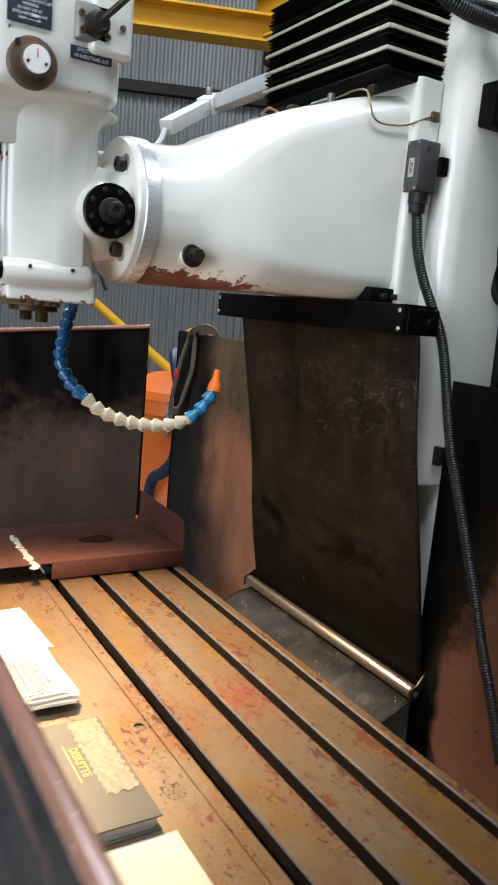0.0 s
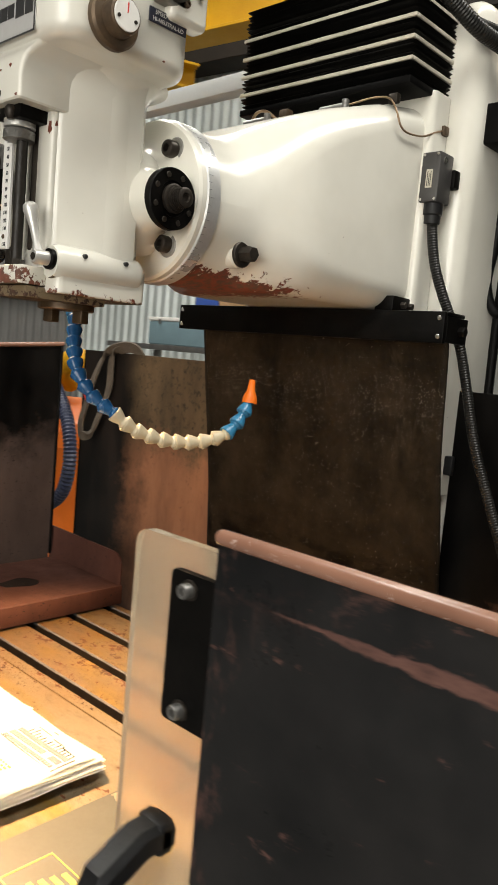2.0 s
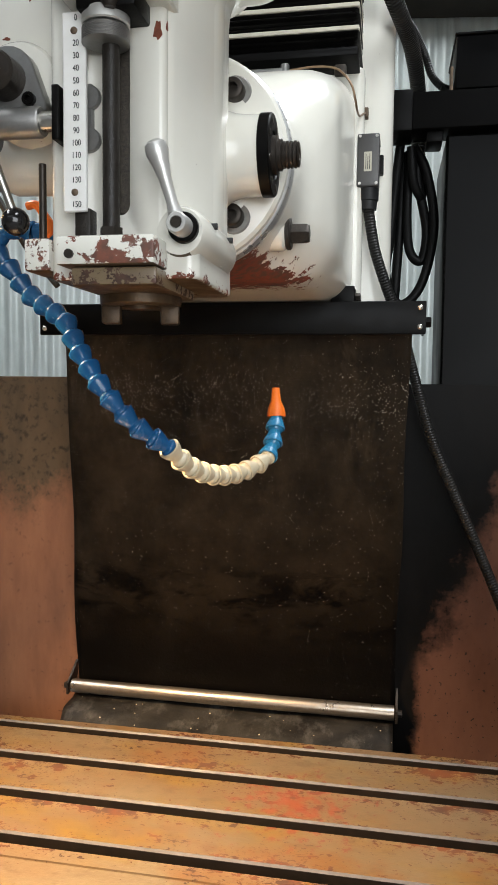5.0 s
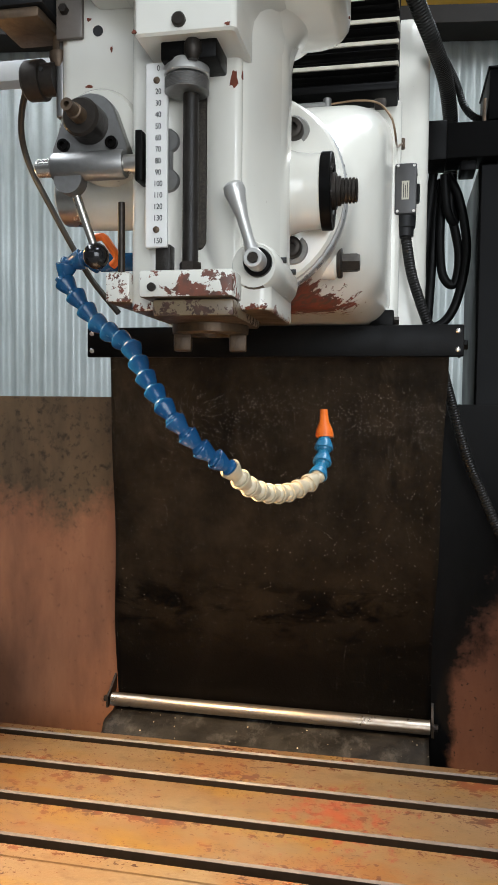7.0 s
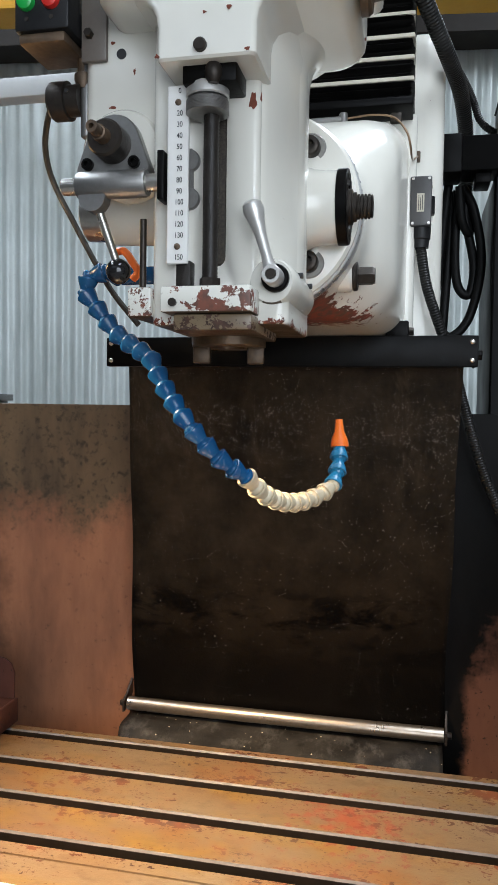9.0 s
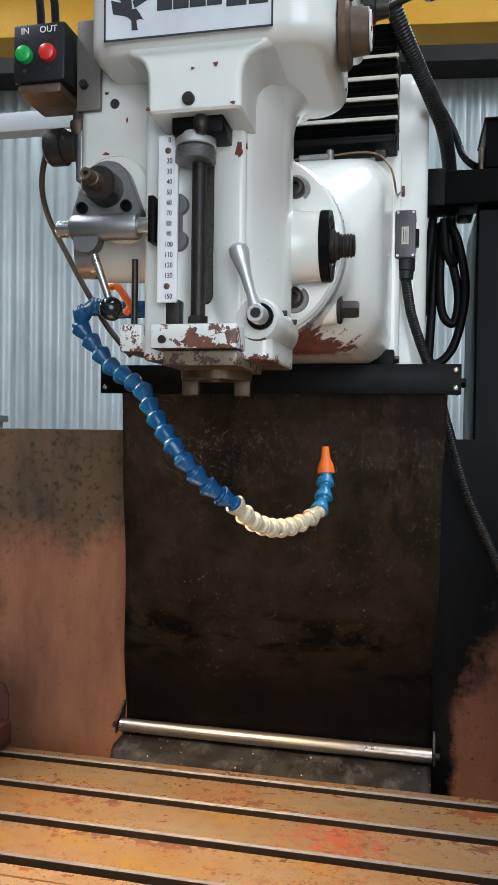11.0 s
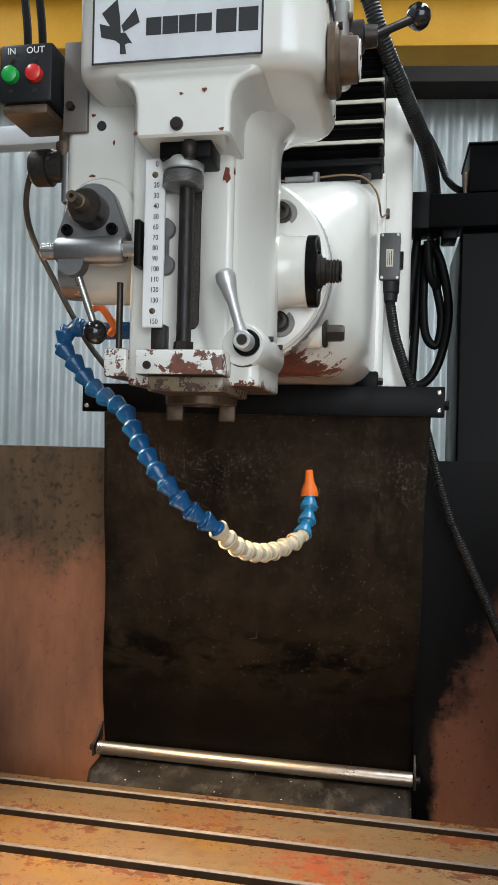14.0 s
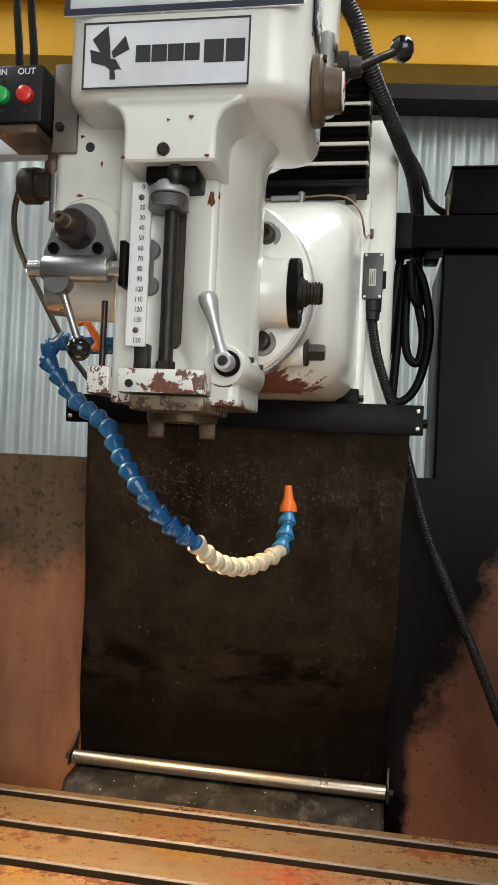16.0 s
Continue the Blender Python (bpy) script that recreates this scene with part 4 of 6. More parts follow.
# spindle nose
# downward faces of these head parts take the dark brown spindle steel
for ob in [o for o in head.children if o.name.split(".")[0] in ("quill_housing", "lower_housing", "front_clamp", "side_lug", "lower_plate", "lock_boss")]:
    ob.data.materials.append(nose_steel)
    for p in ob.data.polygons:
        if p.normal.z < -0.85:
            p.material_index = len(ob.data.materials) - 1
sp = part("spindle", lathe((-0.246, -0.672, 1.620), (-0.246, -0.672, 1.602), [(0, 0.040), (0.4, 0.040), (0.42, 0.037), (0.95, 0.0365), (1, 0.035), (1, 0.018), (0.4, 0.016)], 36), nose_steel, head, "oily steel spindle nose")
for a in (12, 192):
    m = pose(-0.246, -0.672, 0, 0, 0, a)
    part("drive_key", box(0.018, 0.035, -0.007, 0.007, 1.586, 1.604, 0.002, m=m), nose_steel, sp)
# depth stop: screw, knurled nuts, scale
sc = part("stop_screw", lathe((-0.2450, -0.749, 1.648), (-0.2450, -0.749, 1.838), [(k / 120, 0.0070 if k % 2 else 0.0068) for k in range(121)], 16), screw_black, head, "dark threaded depth stop screw")
prof = [(0, 0.0175)]
for k in range(9):
    prof += [((k + 0.5) / 10, 0.0190), ((k + 1) / 10, 0.0186)]
prof.append((1, 0.0170))
part("stop_nut", lathe((-0.248, -0.752, 1.7985), (-0.248, -0.752, 1.811), prof, 40), grey_steel, sc)
part("stop_nut", lathe((-0.248, -0.752, 1.8122), (-0.248, -0.752, 1.8235), [(0, 0.0178), (0.1, 0.0190), (0.8, 0.0190), (1, 0.0175)], 40), aluminium, sc)
part("stop_foot", rod((-0.2450, -0.749, 1.648), (-0.2450, -0.749, 1.657), 0.0095, 6), dark_steel, sc)
sbk = part("stop_bracket", box(-0.266, -0.218, -0.770, -0.73, 1.819, 1.837, 0.002), black_oxide, head)
part("ball_end", lathe((-0.238, -0.770, 1.818), (-0.238, -0.770, 1.836), [(0, 0.004), (0.3, 0.0075), (0.7, 0.0075), (1, 0.004)], 16), dark_steel, sbk)
scale_base = part("scale_plate", box(-0.2850, -0.2655, -0.7515, -0.747, 1.6705, 1.8265, 0.0008, 1), white_plastic, head, "white millimetre depth scale")
part("scale_post", box(-0.2775, -0.2640, -0.7465, -0.731, 1.6485, 1.674, 0.001), screw_black, head)
for mm in range(0, 151, 10):
    z = 1.802 - (mm - 20) * 0.00097
    if mm not in (10, 140):
        lettering("number", str(mm), 0.0068, Matrix.Translation((-0.2735, -0.7518, z)) @ Matrix.Diagonal((0.80, 1, 1, 1)) @ FRONT, ink, scale_base, 0.0002)
for mm in (10, 140):
    z = 1.802 - (mm - 20) * 0.00097
    part("screw", lathe((-0.2750, -0.7512, z), (-0.2750, -0.7532, z), [(0, 0.0030), (0.6, 0.0028), (1, 0.0015)], 14), brown_steel, scale_base)
part("nose_screw", lathe((-0.246, -0.782, 1.844), (-0.246, -0.7875, 1.844), [(0, 0.0058), (0.8, 0.0056), (1, 0.0045)], 18), dark_steel, head)
part("guide_rod", rod((-0.3205, -0.715, 1.648), (-0.3205, -0.715, 1.720), 0.0033, 12), dark_steel, head)
trip = part("trip_block", box(-0.2755, -0.2655, -0.7375, -0.7315, 1.722, 1.776, 0.001, 1), grey_steel, head)
for z in (1.7655, 1.7315):
    part("trip_lobe", lathe((-0.2690, -0.7312, z), (-0.2690, -0.7378, z), [(0, 0.0098), (0.85, 0.0098), (1, 0.0088)], 24), grey_steel, trip)
# quill feed: pinion, clamp block, cross shaft, ball lever
rings = []
for y in (-0.716, -0.7305, -0.732):
    rim, rr = [], (0.0 if y > -0.731 else 0.0012)
    for cx, cz, r, a0, a1 in ((0.0, 0.004, 0.026, 25, 155), (-0.026, -0.020, 0.010, 155, 270), (0.026, -0.020, 0.010, 270, 385)):
        for k in range(9):
            a = radians(a0 + (a1 - a0) * k / 8)
            rim.append((-0.345 + cx + (r - rr) * math.cos(a), y, 1.784 + cz + (r - rr) * math.sin(a)))
    rings.append(rim)
pin = part("feed_flange", loft(rings), grey_steel, head)
part("pinion_hub", lathe((-0.344, -0.729, 1.785), (-0.344, -0.756, 1.785), [(0, 0.0175), (0.9, 0.0170), (1, 0.015)], 30), dark_steel, pin)
part("pinion_stub", lathe((-0.344, -0.754, 1.785), (-0.344, -0.782, 1.785), [(0, 0.0075), (0.5, 0.0070), (0.52, 0.0055), (1, 0.0053), (1, 0.0025), (0.8, 0.002)], 18), brown_steel, pin)
for dx in (-0.024, 0.022):
    part("cap_screw", lathe((-0.345 + dx, -0.730, 1.768), (-0.345 + dx, -0.737, 1.768), [(0, 0.0056), (0.9, 0.0056), (1, 0.005), (1, 0.0028), (0.5, 0.0025)], 14), black_oxide, pin)
cl = part("clamp_block", lathe((-0.373, -0.744, 1.745), (-0.306, -0.744, 1.745), [(0, 0.0115), (0.03, 0.0126), (0.97, 0.0126), (1, 0.0115)], 30), grey_steel, head)
part("clamp_web", box(-0.366, -0.314, -0.742, -0.728, 1.745, 1.760, 0.004), grey_steel, cl)
part("clamp_ear", lathe((-0.357, -0.752, 1.733), (-0.357, -0.738, 1.733), [(0, 0.013), (1, 0.013)], 20), grey_steel, cl)
part("cross_shaft", rod((-0.389, -0.744, 1.745), (-0.288, -0.744, 1.745), 0.0080, 22, 0.0012), steel, cl)
part("shaft_stop", box(-0.293, -0.287, -0.756, -0.735, 1.727, 1.770, 0.001), black_oxide, cl)
arm = part("feed_lever", lathe((-0.358, -0.742, 1.735), (-0.343, -0.724, 1.677), [(0, 0.0042), (1, 0.0036)], 14), steel, head)
part("lever_ball", lathe((-0.3450, -0.7262, 1.681), (-0.3397, -0.7180, 1.6595), [(0.0, 0.004), (0.07, 0.0072), (0.22, 0.0104), (0.42, 0.0120), (0.6, 0.0118), (0.8, 0.0094), (0.93, 0.006), (1, 0.002)], 26), ball_black, arm)
hub = part("left_hub", lathe((-0.390, -0.70, 1.842), (-0.422, -0.70, 1.842), [(0, 0.0150), (0.42, 0.0150), (0.43, 0.0185), (0.92, 0.0185), (1, 0.0165)], 32), dark_steel, head)
part("set_screw", rod((-0.400, -0.7145, 1.846), (-0.400, -0.7158, 1.846), 0.002, 10), ink, hub)
# black disc on the face stands for the shade inside a drilled hole
part("locating_hole_disc", rod((-0.343, -0.7172, 1.875), (-0.343, -0.7155, 1.875), 0.0048, 14), ink, head)
# front plates: maker's plate and model plate, left unlettered
plate = part("model_plate", box(-0.326, -0.171, -0.7845, -0.7825, 1.900, 1.961, 0.001, 1), silver_plate, head, "creased silver model plate with dark marks")
bm = bmesh.new()
for x0, x1, z0, z1 in ((-0.326, -0.171, 1.9595, 1.961), (-0.326, -0.171, 1.900, 1.9015), (-0.326, -0.3245, 1.9, 1.961), (-0.1725, -0.171, 1.9, 1.961)):
    box(x0, x1, -0.7852, -0.7844, z0, z1, 0, bm=bm)
part("border", bm, ink, plate)
for x, w, h in ((-0.2690, 0.0138, 0.0155), (-0.2538, 0.0142, 0.0155), (-0.2385, 0.0146, 0.0155), (-0.2232, 0.0136, 0.0155), (-0.2035, 0.0180, 0.0205), (-0.1840, 0.0172, 0.0205)):
    part("mark_bar", box(x - w / 2, x + w / 2, -0.7851, -0.7844, 1.931 - h / 2, 1.931 + h / 2, 0.0002, 1), ink, plate)
WINGS = (((-0.303, 1.9575), (-0.3175, 1.9455), (-0.3095, 1.9335), (-0.2995, 1.927), (-0.3005, 1.941)), ((-0.286, 1.948), (-0.282, 1.9355), (-0.297, 1.928), (-0.2990, 1.9335)),
         ((-0.3195, 1.9365), (-0.3175, 1.9245), (-0.304, 1.921), (-0.2995, 1.927), (-0.3095, 1.9335)), ((-0.304, 1.927), (-0.295, 1.927), (-0.2885, 1.917), (-0.292, 1.918), (-0.2985, 1.916), (-0.305, 1.9215)), ((-0.2998, 1.917), (-0.2955, 1.917), (-0.294, 1.9085), (-0.2995, 1.9085)))
for k, shape in enumerate(WINGS):
    part("emblem_shape", loft([[(x, y, z) for x, z in shape] for y in (-0.7844, -0.7850 - 0.0001 * k)]), ink, plate)
mk = part("maker_plate", box(-0.347, -0.124, -0.7845, -0.7825, 1.968, 2.040, 0.006, 3), silver_plate, head, "silver maker's plate with a dark navy border")
bm = bmesh.new()
for x0, x1, z0, z1 in ((-0.346, -0.125, 1.969, 1.9745), (-0.346, -0.125, 2.0335, 2.039), (-0.346, -0.3405, 1.9745, 2.0335), (-0.1305, -0.125, 1.9745, 2.0335)):
    box(x0, x1, -0.7856, -0.7844, z0, z1, 0, bm=bm)
part("border", bm, navy_ink, mk)
# right side of the upper housing: speed dial, range selector, small plates
dial = part("speed_dial", lathe((-0.119, -0.719, 1.922), (-0.092, -0.719, 1.922), [(0, 0.0325), (0.25, 0.0325), (0.36, 0.0300), (0.40, 0.0215), (0.95, 0.0200), (1, 0.0185)], 40), brown_steel, head, "brown steel speed dial with white face")
part("dial_face", rod((-0.0925, -0.719, 1.922), (-0.0905, -0.719, 1.922), 0.0172, 36, 0.0004), white_plastic, dial)
part("pointer", box(-0.0906, -0.0899, -0.7194, -0.7182, 1.924, 1.935, 0), red_plastic, dial)
for y in (-0.7305, -0.7075):
    part("face_screw", rod((-0.0907, y, 1.918), (-0.0896, y, 1.918), 0.0022, 10), dark_steel, dial)
part("screw", rod((-0.110, -0.740, 1.943), (-0.1065, -0.740, 1.943), 0.0035, 12), dark_steel, dial)
rp = part("range_plate", box(-0.1185, -0.1168, -0.669, -0.611, 1.9415, 1.9580, 0.0004, 1), navy_ink, head, "small dark plate lettered in white")
lettering("words", "SPEED RANGE", 0.0066, Matrix.Translation((-0.1166, -0.640, 1.9535)) @ RIGHT, white_ink, rp, 0.0002)
lettering("words", "HI-NEUTRAL-LO", 0.0066, Matrix.Translation((-0.1166, -0.640, 1.9458)) @ RIGHT, white_ink, rp, 0.0002)
ip = part("notice_plate", box(-0.1185, -0.1168, -0.752, -0.695, 1.968, 2.010, 0.0004, 1), navy_ink, head, "small dark notice plate")
for k, words in enumerate(("MOTOR TO ENGAGE.", "DISENGAGE WHEN NOT USED", "WARNING", "DO NOT USE AT", "SPEED ABOVE       R.P.M", "OUT             IN")):
    lettering("words", words, 0.0052, Matrix.Translation((-0.1166, -0.7235, 2.0035 - 0.0058 * k)) @ RIGHT @ Matrix.Diagonal((0.82, 1, 1, 1)), white_ink, ip, 0.0002)
part("speed_bar", box(-0.1169, -0.1163, -0.7215, -0.7120, 1.9785, 1.9818, 0), white_ink, ip)
part("arrow", box(-0.1169, -0.1163, -0.736, -0.711, 1.9741, 1.9747, 0), white_ink, ip)
sel = part("range_selector", tower(-0.122, -0.106, -0.666, -0.616, 1.965, 2.012, 0.010, 0.003), dull_flange, head, "dull grey selector flange")
for y, z in ((-0.659, 1.996), (-0.657, 1.976), (-0.623, 1.974)):
    part("flange_screw", lathe((-0.1065, y, z), (-0.1025, y, z), [(0, 0.0048), (0.8, 0.0046), (1, 0.004), (1, 0.002), (0.6, 0.0018)], 14), brown_steel, sel)
part("selector_hub", lathe((-0.106, -0.640, 1.985), (-0.078, -0.640, 1.985), [(0, 0.016), (0.5, 0.016), (0.55, 0.012), (1, 0.010)], 22), dark_steel, sel)
part("selector_rod", rod((-0.082, -0.640, 1.985), (-0.040, -0.612, 2.016), 0.0045, 12), dark_steel, head)
part("selector_ball", lathe((-0.046, -0.616, 2.011), (-0.027, -0.603, 2.026), [(0, 0.004), (0.12, 0.009), (0.35, 0.0135), (0.55, 0.0138), (0.8, 0.010), (1, 0.002)], 24), ball_black, head)
part("motor_flange", tower(-0.135, -0.106, -0.645, -0.585, 1.952, 2.32, 0.010, 0.008), white_up, head)
part("plug", rod((-0.1065, -0.602, 1.99), (-0.1030, -0.602, 1.99), 0.004, 12), brown_steel, head)
# two pin holes, their dark depth painted as black discs
for z, y in ((1.6665, -0.6985), (1.6665, -0.636)):
    part("pin_hole_disc", rod((-0.1760, y, z), (-0.1690, y, z), 0.0028, 10), ink, head)

for k, (at, w, h, ax) in enumerate((((-0.2115, -0.7331, 1.815), 0.009, 0.020, "y"), ((-0.222, -0.7831, 1.873), 0.006, 0.005, "y"), ((-0.243, -0.7831, 1.871), 0.004, 0.003, "y"),
        ((-0.352, -0.7162, 1.826), 0.010, 0.004, "y"), ((-0.330, -0.7162, 1.858), 0.003, 0.007, "y"), ((-0.352, -0.7162, 1.886), 0.006, 0.004, "y"), ((-0.284, -0.7832, 1.838), 0.005, 0.004, "y"), ((-0.206, -0.7832, 1.838), 0.006, 0.004, "y"),
        ((-0.1199, -0.742, 1.926), 0.007, 0.009, "x"), ((-0.1199, -0.748, 1.962), 0.004, 0.005, "x"), ((-0.1199, -0.640, 1.905), 0.004, 0.003, "x"), ((-0.1199, -0.70, 2.03), 0.006, 0.004, "x"),
        ((-0.2049, -0.728, 1.82), 0.004, 0.010, "x"), ((-0.1798, -0.70, 1.6275), 0.016, 0.008, "x"), ((-0.1798, -0.655, 1.6245), 0.022, 0.006, "x"))):
    paint_chip(at, w, h, ax, 20 + k, head)

# push-button box on its bracket
pb = thing("push_button_box", (-0.41, -0.71, 1.88), "black push-button box with green and red buttons", "control box")
part("case", box(-0.4385, -0.3835, -0.745, -0.68, 1.890, 1.947, 0.003), black_plastic, pb)
for x, mt in ((-0.4255, green_plastic), (-0.4008, red_plastic)):
    bt = part("button", lathe((x, -0.744, 1.916), (x, -0.752, 1.916), [(0, 0.0085), (0.3, 0.0085), (0.8, 0.0078), (1, 0.005)], 28), mt, pb)
    for dz in (0.0150, -0.0150):
        part("screw", rod((x, -0.7445, 1.916 + dz), (x, -0.7456, 1.916 + dz), 0.0022, 10), dark_steel, pb)
lettering("word", "IN", 0.0088, Matrix.Translation((-0.4255, -0.7453, 1.9395)) @ FRONT, white_ink, pb, 0.0003)
lettering("word", "OUT", 0.0088, Matrix.Translation((-0.4008, -0.7453, 1.9395)) @ FRONT, white_ink, pb, 0.0003)
part("bottom_plate", box(-0.436, -0.389, -0.742, -0.684, 1.880, 1.890, 0.003), brown_steel, pb)
part("bracket", box(-0.3820, -0.356, -0.722, -0.716, 1.868, 1.958, 0.002), plain("taupe_bracket_paint", (0.15, 0.13, 0.11), (0.11, 0.09, 0.075), 0.45), pb)
part("bolt", hex_bolt((-0.373, -0.7215, 1.893), (-0.373, -0.728, 1.893), 0.0045), dark_steel, pb)
part("gland", lathe((-0.389, -0.70, 1.852), (-0.389, -0.70, 1.880), [(0, 0.006), (0.3, 0.009), (0.5, 0.009), (0.55, 0.006), (1, 0.006)], 14), brown_steel, pb)
for x in (-0.424, -0.408):
    part("lead", tube([(x, -0.715, 1.945), (x - 0.004, -0.71, 1.98), (x - 0.014, -0.70, 2.03), (x - 0.03, -0.68, 2.12)], 0.0042, 10), cable_black, pb)

# loose cable on the far side of the head
cb = thing("control_cable", (-0.43, -0.6, 1.6), "thin dark cable looping down beside the head", "cable")
part("cable", tube([(-0.414, -0.655, 1.874), (-0.454, -0.62, 1.888), (-0.488, -0.58, 1.879), (-0.508, -0.55, 1.853), (-0.508, -0.53, 1.819), (-0.486, -0.515, 1.769), (-0.461, -0.51, 1.723), (-0.438, -0.505, 1.684), (-0.406, -0.5, 1.645)], 0.0036, 10), drab_cable, cb)

# work lamp on its thin neck beyond the head
wl = thing("work_lamp", (-0.587, -0.614, 1.742), "small halogen work lamp on a thin neck, lit", "lamp")
part("shade", lathe((-0.588, -0.615, 1.842), (-0.587, -0.614, 1.778), [(0, 0.008), (0.05, 0.013), (0.5, 0.016), (0.75, 0.022), (1.0, 0.028), (1.0, 0.026), (0.75, 0.019), (0.5, 0.013)], 28), grey_steel, wl)
part("bulb", lathe((-0.5875, -0.6145, 1.795), (-0.586, -0.613, 1.742), [(0, 0.008), (0.3, 0.015), (0.75, 0.016), (0.93, 0.011), (1, 0.003)], 18), bulb_glow, wl)
part("neck", tube([(-0.588, -0.615, 1.840), (-0.61, -0.59, 1.90), (-0.68, -0.48, 1.925), (-0.78, -0.32, 1.95), (-0.84, -0.235, 2.00), (-0.868, -0.204, 2.045)], 0.007, 12), grey_arm_paint, wl)

# ---- curtain under the ram ----
cur = thing("way_curtain", (-0.29, 0.0, 0.95), "oily black rubber curtain hung from a steel bar over a roller", "curtain")
bar = part("top_bar", box(-0.592, 0.030, -0.166, -0.156, 1.612, 1.662, 0.002), black_oxide, cur)
part("top_flange", box(-0.592, 0.030, -0.157, -0.10, 1.656, 1.662, 0.001), black_oxide, bar)
for x in (-0.583, 0.021):
    for z in (1.623, 1.652):
        part("screw", lathe((x, -0.166, z), (x, -0.1695, z), [(0, 0.0042), (0.5, 0.004), (1, 0.002)], 12), steel, bar)
ep = part("end_plate", box(0.0262, 0.0300, -0.1555, -0.088, 1.614, 1.6555, 0.001, 1), black_oxide, bar)
part("end_bolt", hex_bolt((0.030, -0.112, 1.634), (0.040, -0.112, 1.634), 0.009), black_oxide, ep)
bm = bmesh.new()
nx, nz = 60, 90
grid = []
for j in range(nz + 1):
    f = j / nz
    row = []
    for i in range(nx + 1):
        g = i / nx
        x = (-0.572 - 0.033 * f) + (0.582 + 0.022 * f) * g
        wob = 0.006 * math.sin(3.1 * g + 5 * f) * f * (1 - f) * 4 + 0.003 * math.sin(17 * g + 3 * f) * f * (1 - f)
        edge = 0.003 * math.sin(13 * f + 1.0) * (1 if i in (0, nx) else 0)
        row.append(bm.verts.new((x + edge * 0.5, -0.115 + 0.130 * f + wob, 1.630 - 0.682 * f)))
    grid.append(row)
for r0, r1 in zip(grid, grid[1:]):
    for i in range(nx):
        bm.faces.new((r0[i], r0[i + 1], r1[i + 1], r1[i]))
sheet = part("rubber_sheet", bm, curtain_mat, cur, "oily black rubber sheet speckled with swarf")
sol = sheet.modifiers.new("thick", "SOLIDIFY")
sol.thickness, sol.offset = 0.004, 1.0
rl = part("roller", lathe((-0.610, -0.004, 0.952), (0.0, -0.004, 0.952), [(0, 0.004), (0.0, 0.0125), (0.004, 0.013), (0.996, 0.013), (1, 0.0125), (1, 0.004)], 28), roller_steel, cur, "dull steel roller")
for x, sx, back in ((-0.616, -1, 0.032), (0.004, 1, 0.016)):
    strap = [(-0.016, 0.938), (-0.016, 0.960), (0.0, 0.968), (back, 0.990), (back, 0.962), (0.0, 0.942)]
    bk = part("roller_bracket", loft([[(xx, y, z) for y, z in strap] for xx in (x - 0.002, x + 0.002)]), dark_steel, cur, "dark steel strap bracket")
    part("nut", hex_bolt((x, -0.004, 0.952), (x + sx * 0.010, -0.004, 0.952), 0.0065), dark_steel, bk)

# lower run of the sheet, drawn forward under the roller to the back of the table
bm = bmesh.new()
grid = []
for j in range(17):
    f = j / 16
    row = []
    for i in range(nx + 1):
        g = i / nx
        sag = 0.004 * math.sin(math.pi * f) * math.sin(9 * g + 2 * f) + 0.002 * noise.noise(Vector((g * 9, f * 3, 4)))
        row.append(bm.verts.new((-0.610 + 0.608 * g + 0.003 * math.sin(11 * f) * (1 if i == 0 else 0), 0.010 - 0.113 * f, 0.937 - 0.034 * f - 0.012 * f * f + sag)))
    grid.append(row)
for r0, r1 in zip(grid, grid[1:]):
    for i in range(nx):
        bm.faces.new((r0[i], r0[i + 1], r1[i + 1], r1[i]))
apron = part("apron", bm, apron_mat, cur, "dusty black rubber apron with swarf")
sol = apron.modifiers.new("thick", "SOLIDIFY")
sol.thickness, sol.offset = 0.003, -1.0

# ---- back sheets either side of the curtain ----
bs = thing("splash_sheet", (-0.85, 0.04, 0.75), "tall black steel splash sheet worn copper brown below", "splash guard")
part("sheet", box(-1.212, -0.46, 0.034, 0.038, 0.72, 1.546, 0.001, 1), back_sheet, bs)
part("folded_edge", rod((-1.21, 0.036, 0.72), (-1.21, 0.036, 1.545), 0.004, 10), black_oxide, bs)
rs = thing("splash_sheet", (0.45, 0.04, 0.6), "black steel splash sheet with a brown rusty patch", "splash guard")
part("sheet", box(-0.0255, 1.0, 0.0175, 0.0215, 0.60, 1.538, 0.001, 1), right_sheet, rs)

# ---- table ----
TY, TZ = -0.105, 0.93
table = thing("machine_table", (-0.2, -0.4, 0.80), "rust-spotted steel milling table with four tee slots", "machine table")
slots = (-0.450, -0.345, -0.240, -0.137)
sec = [(TY, TZ - 0.085), (TY, TZ - 0.002), (TY - 0.002, TZ)]
for y in sorted(slots, reverse=True):
    sec += [(y + 0.0140, TZ), (y + 0.0115, TZ - 0.0032), (y + 0.0115, TZ - 0.024), (y + 0.021, TZ - 0.024), (y + 0.021, TZ - 0.042), (y - 0.021, TZ - 0.042), (y - 0.021, TZ - 0.024), (y - 0.0115, TZ - 0.024), (y - 0.0115, TZ - 0.0015), (y - 0.0125, TZ)]
sec += [(-0.4865, TZ), (-0.4872, TZ - 0.003), (-0.4890, TZ - 0.003), (-0.4897, TZ - 0.0005), (-0.86, TZ - 0.0005), (-0.862, TZ - 0.0025), (-0.862, TZ - 0.085)]
bm = bmesh.new()
ends = [[bm.verts.new((x, y, z)) for y, z in sec] for x in (-0.965, 0.72)]
n = len(sec)
for i in range(n):
    bm.faces.new((ends[0][i], ends[0][(i + 1) % n], ends[1][(i + 1) % n], ends[1][i]))
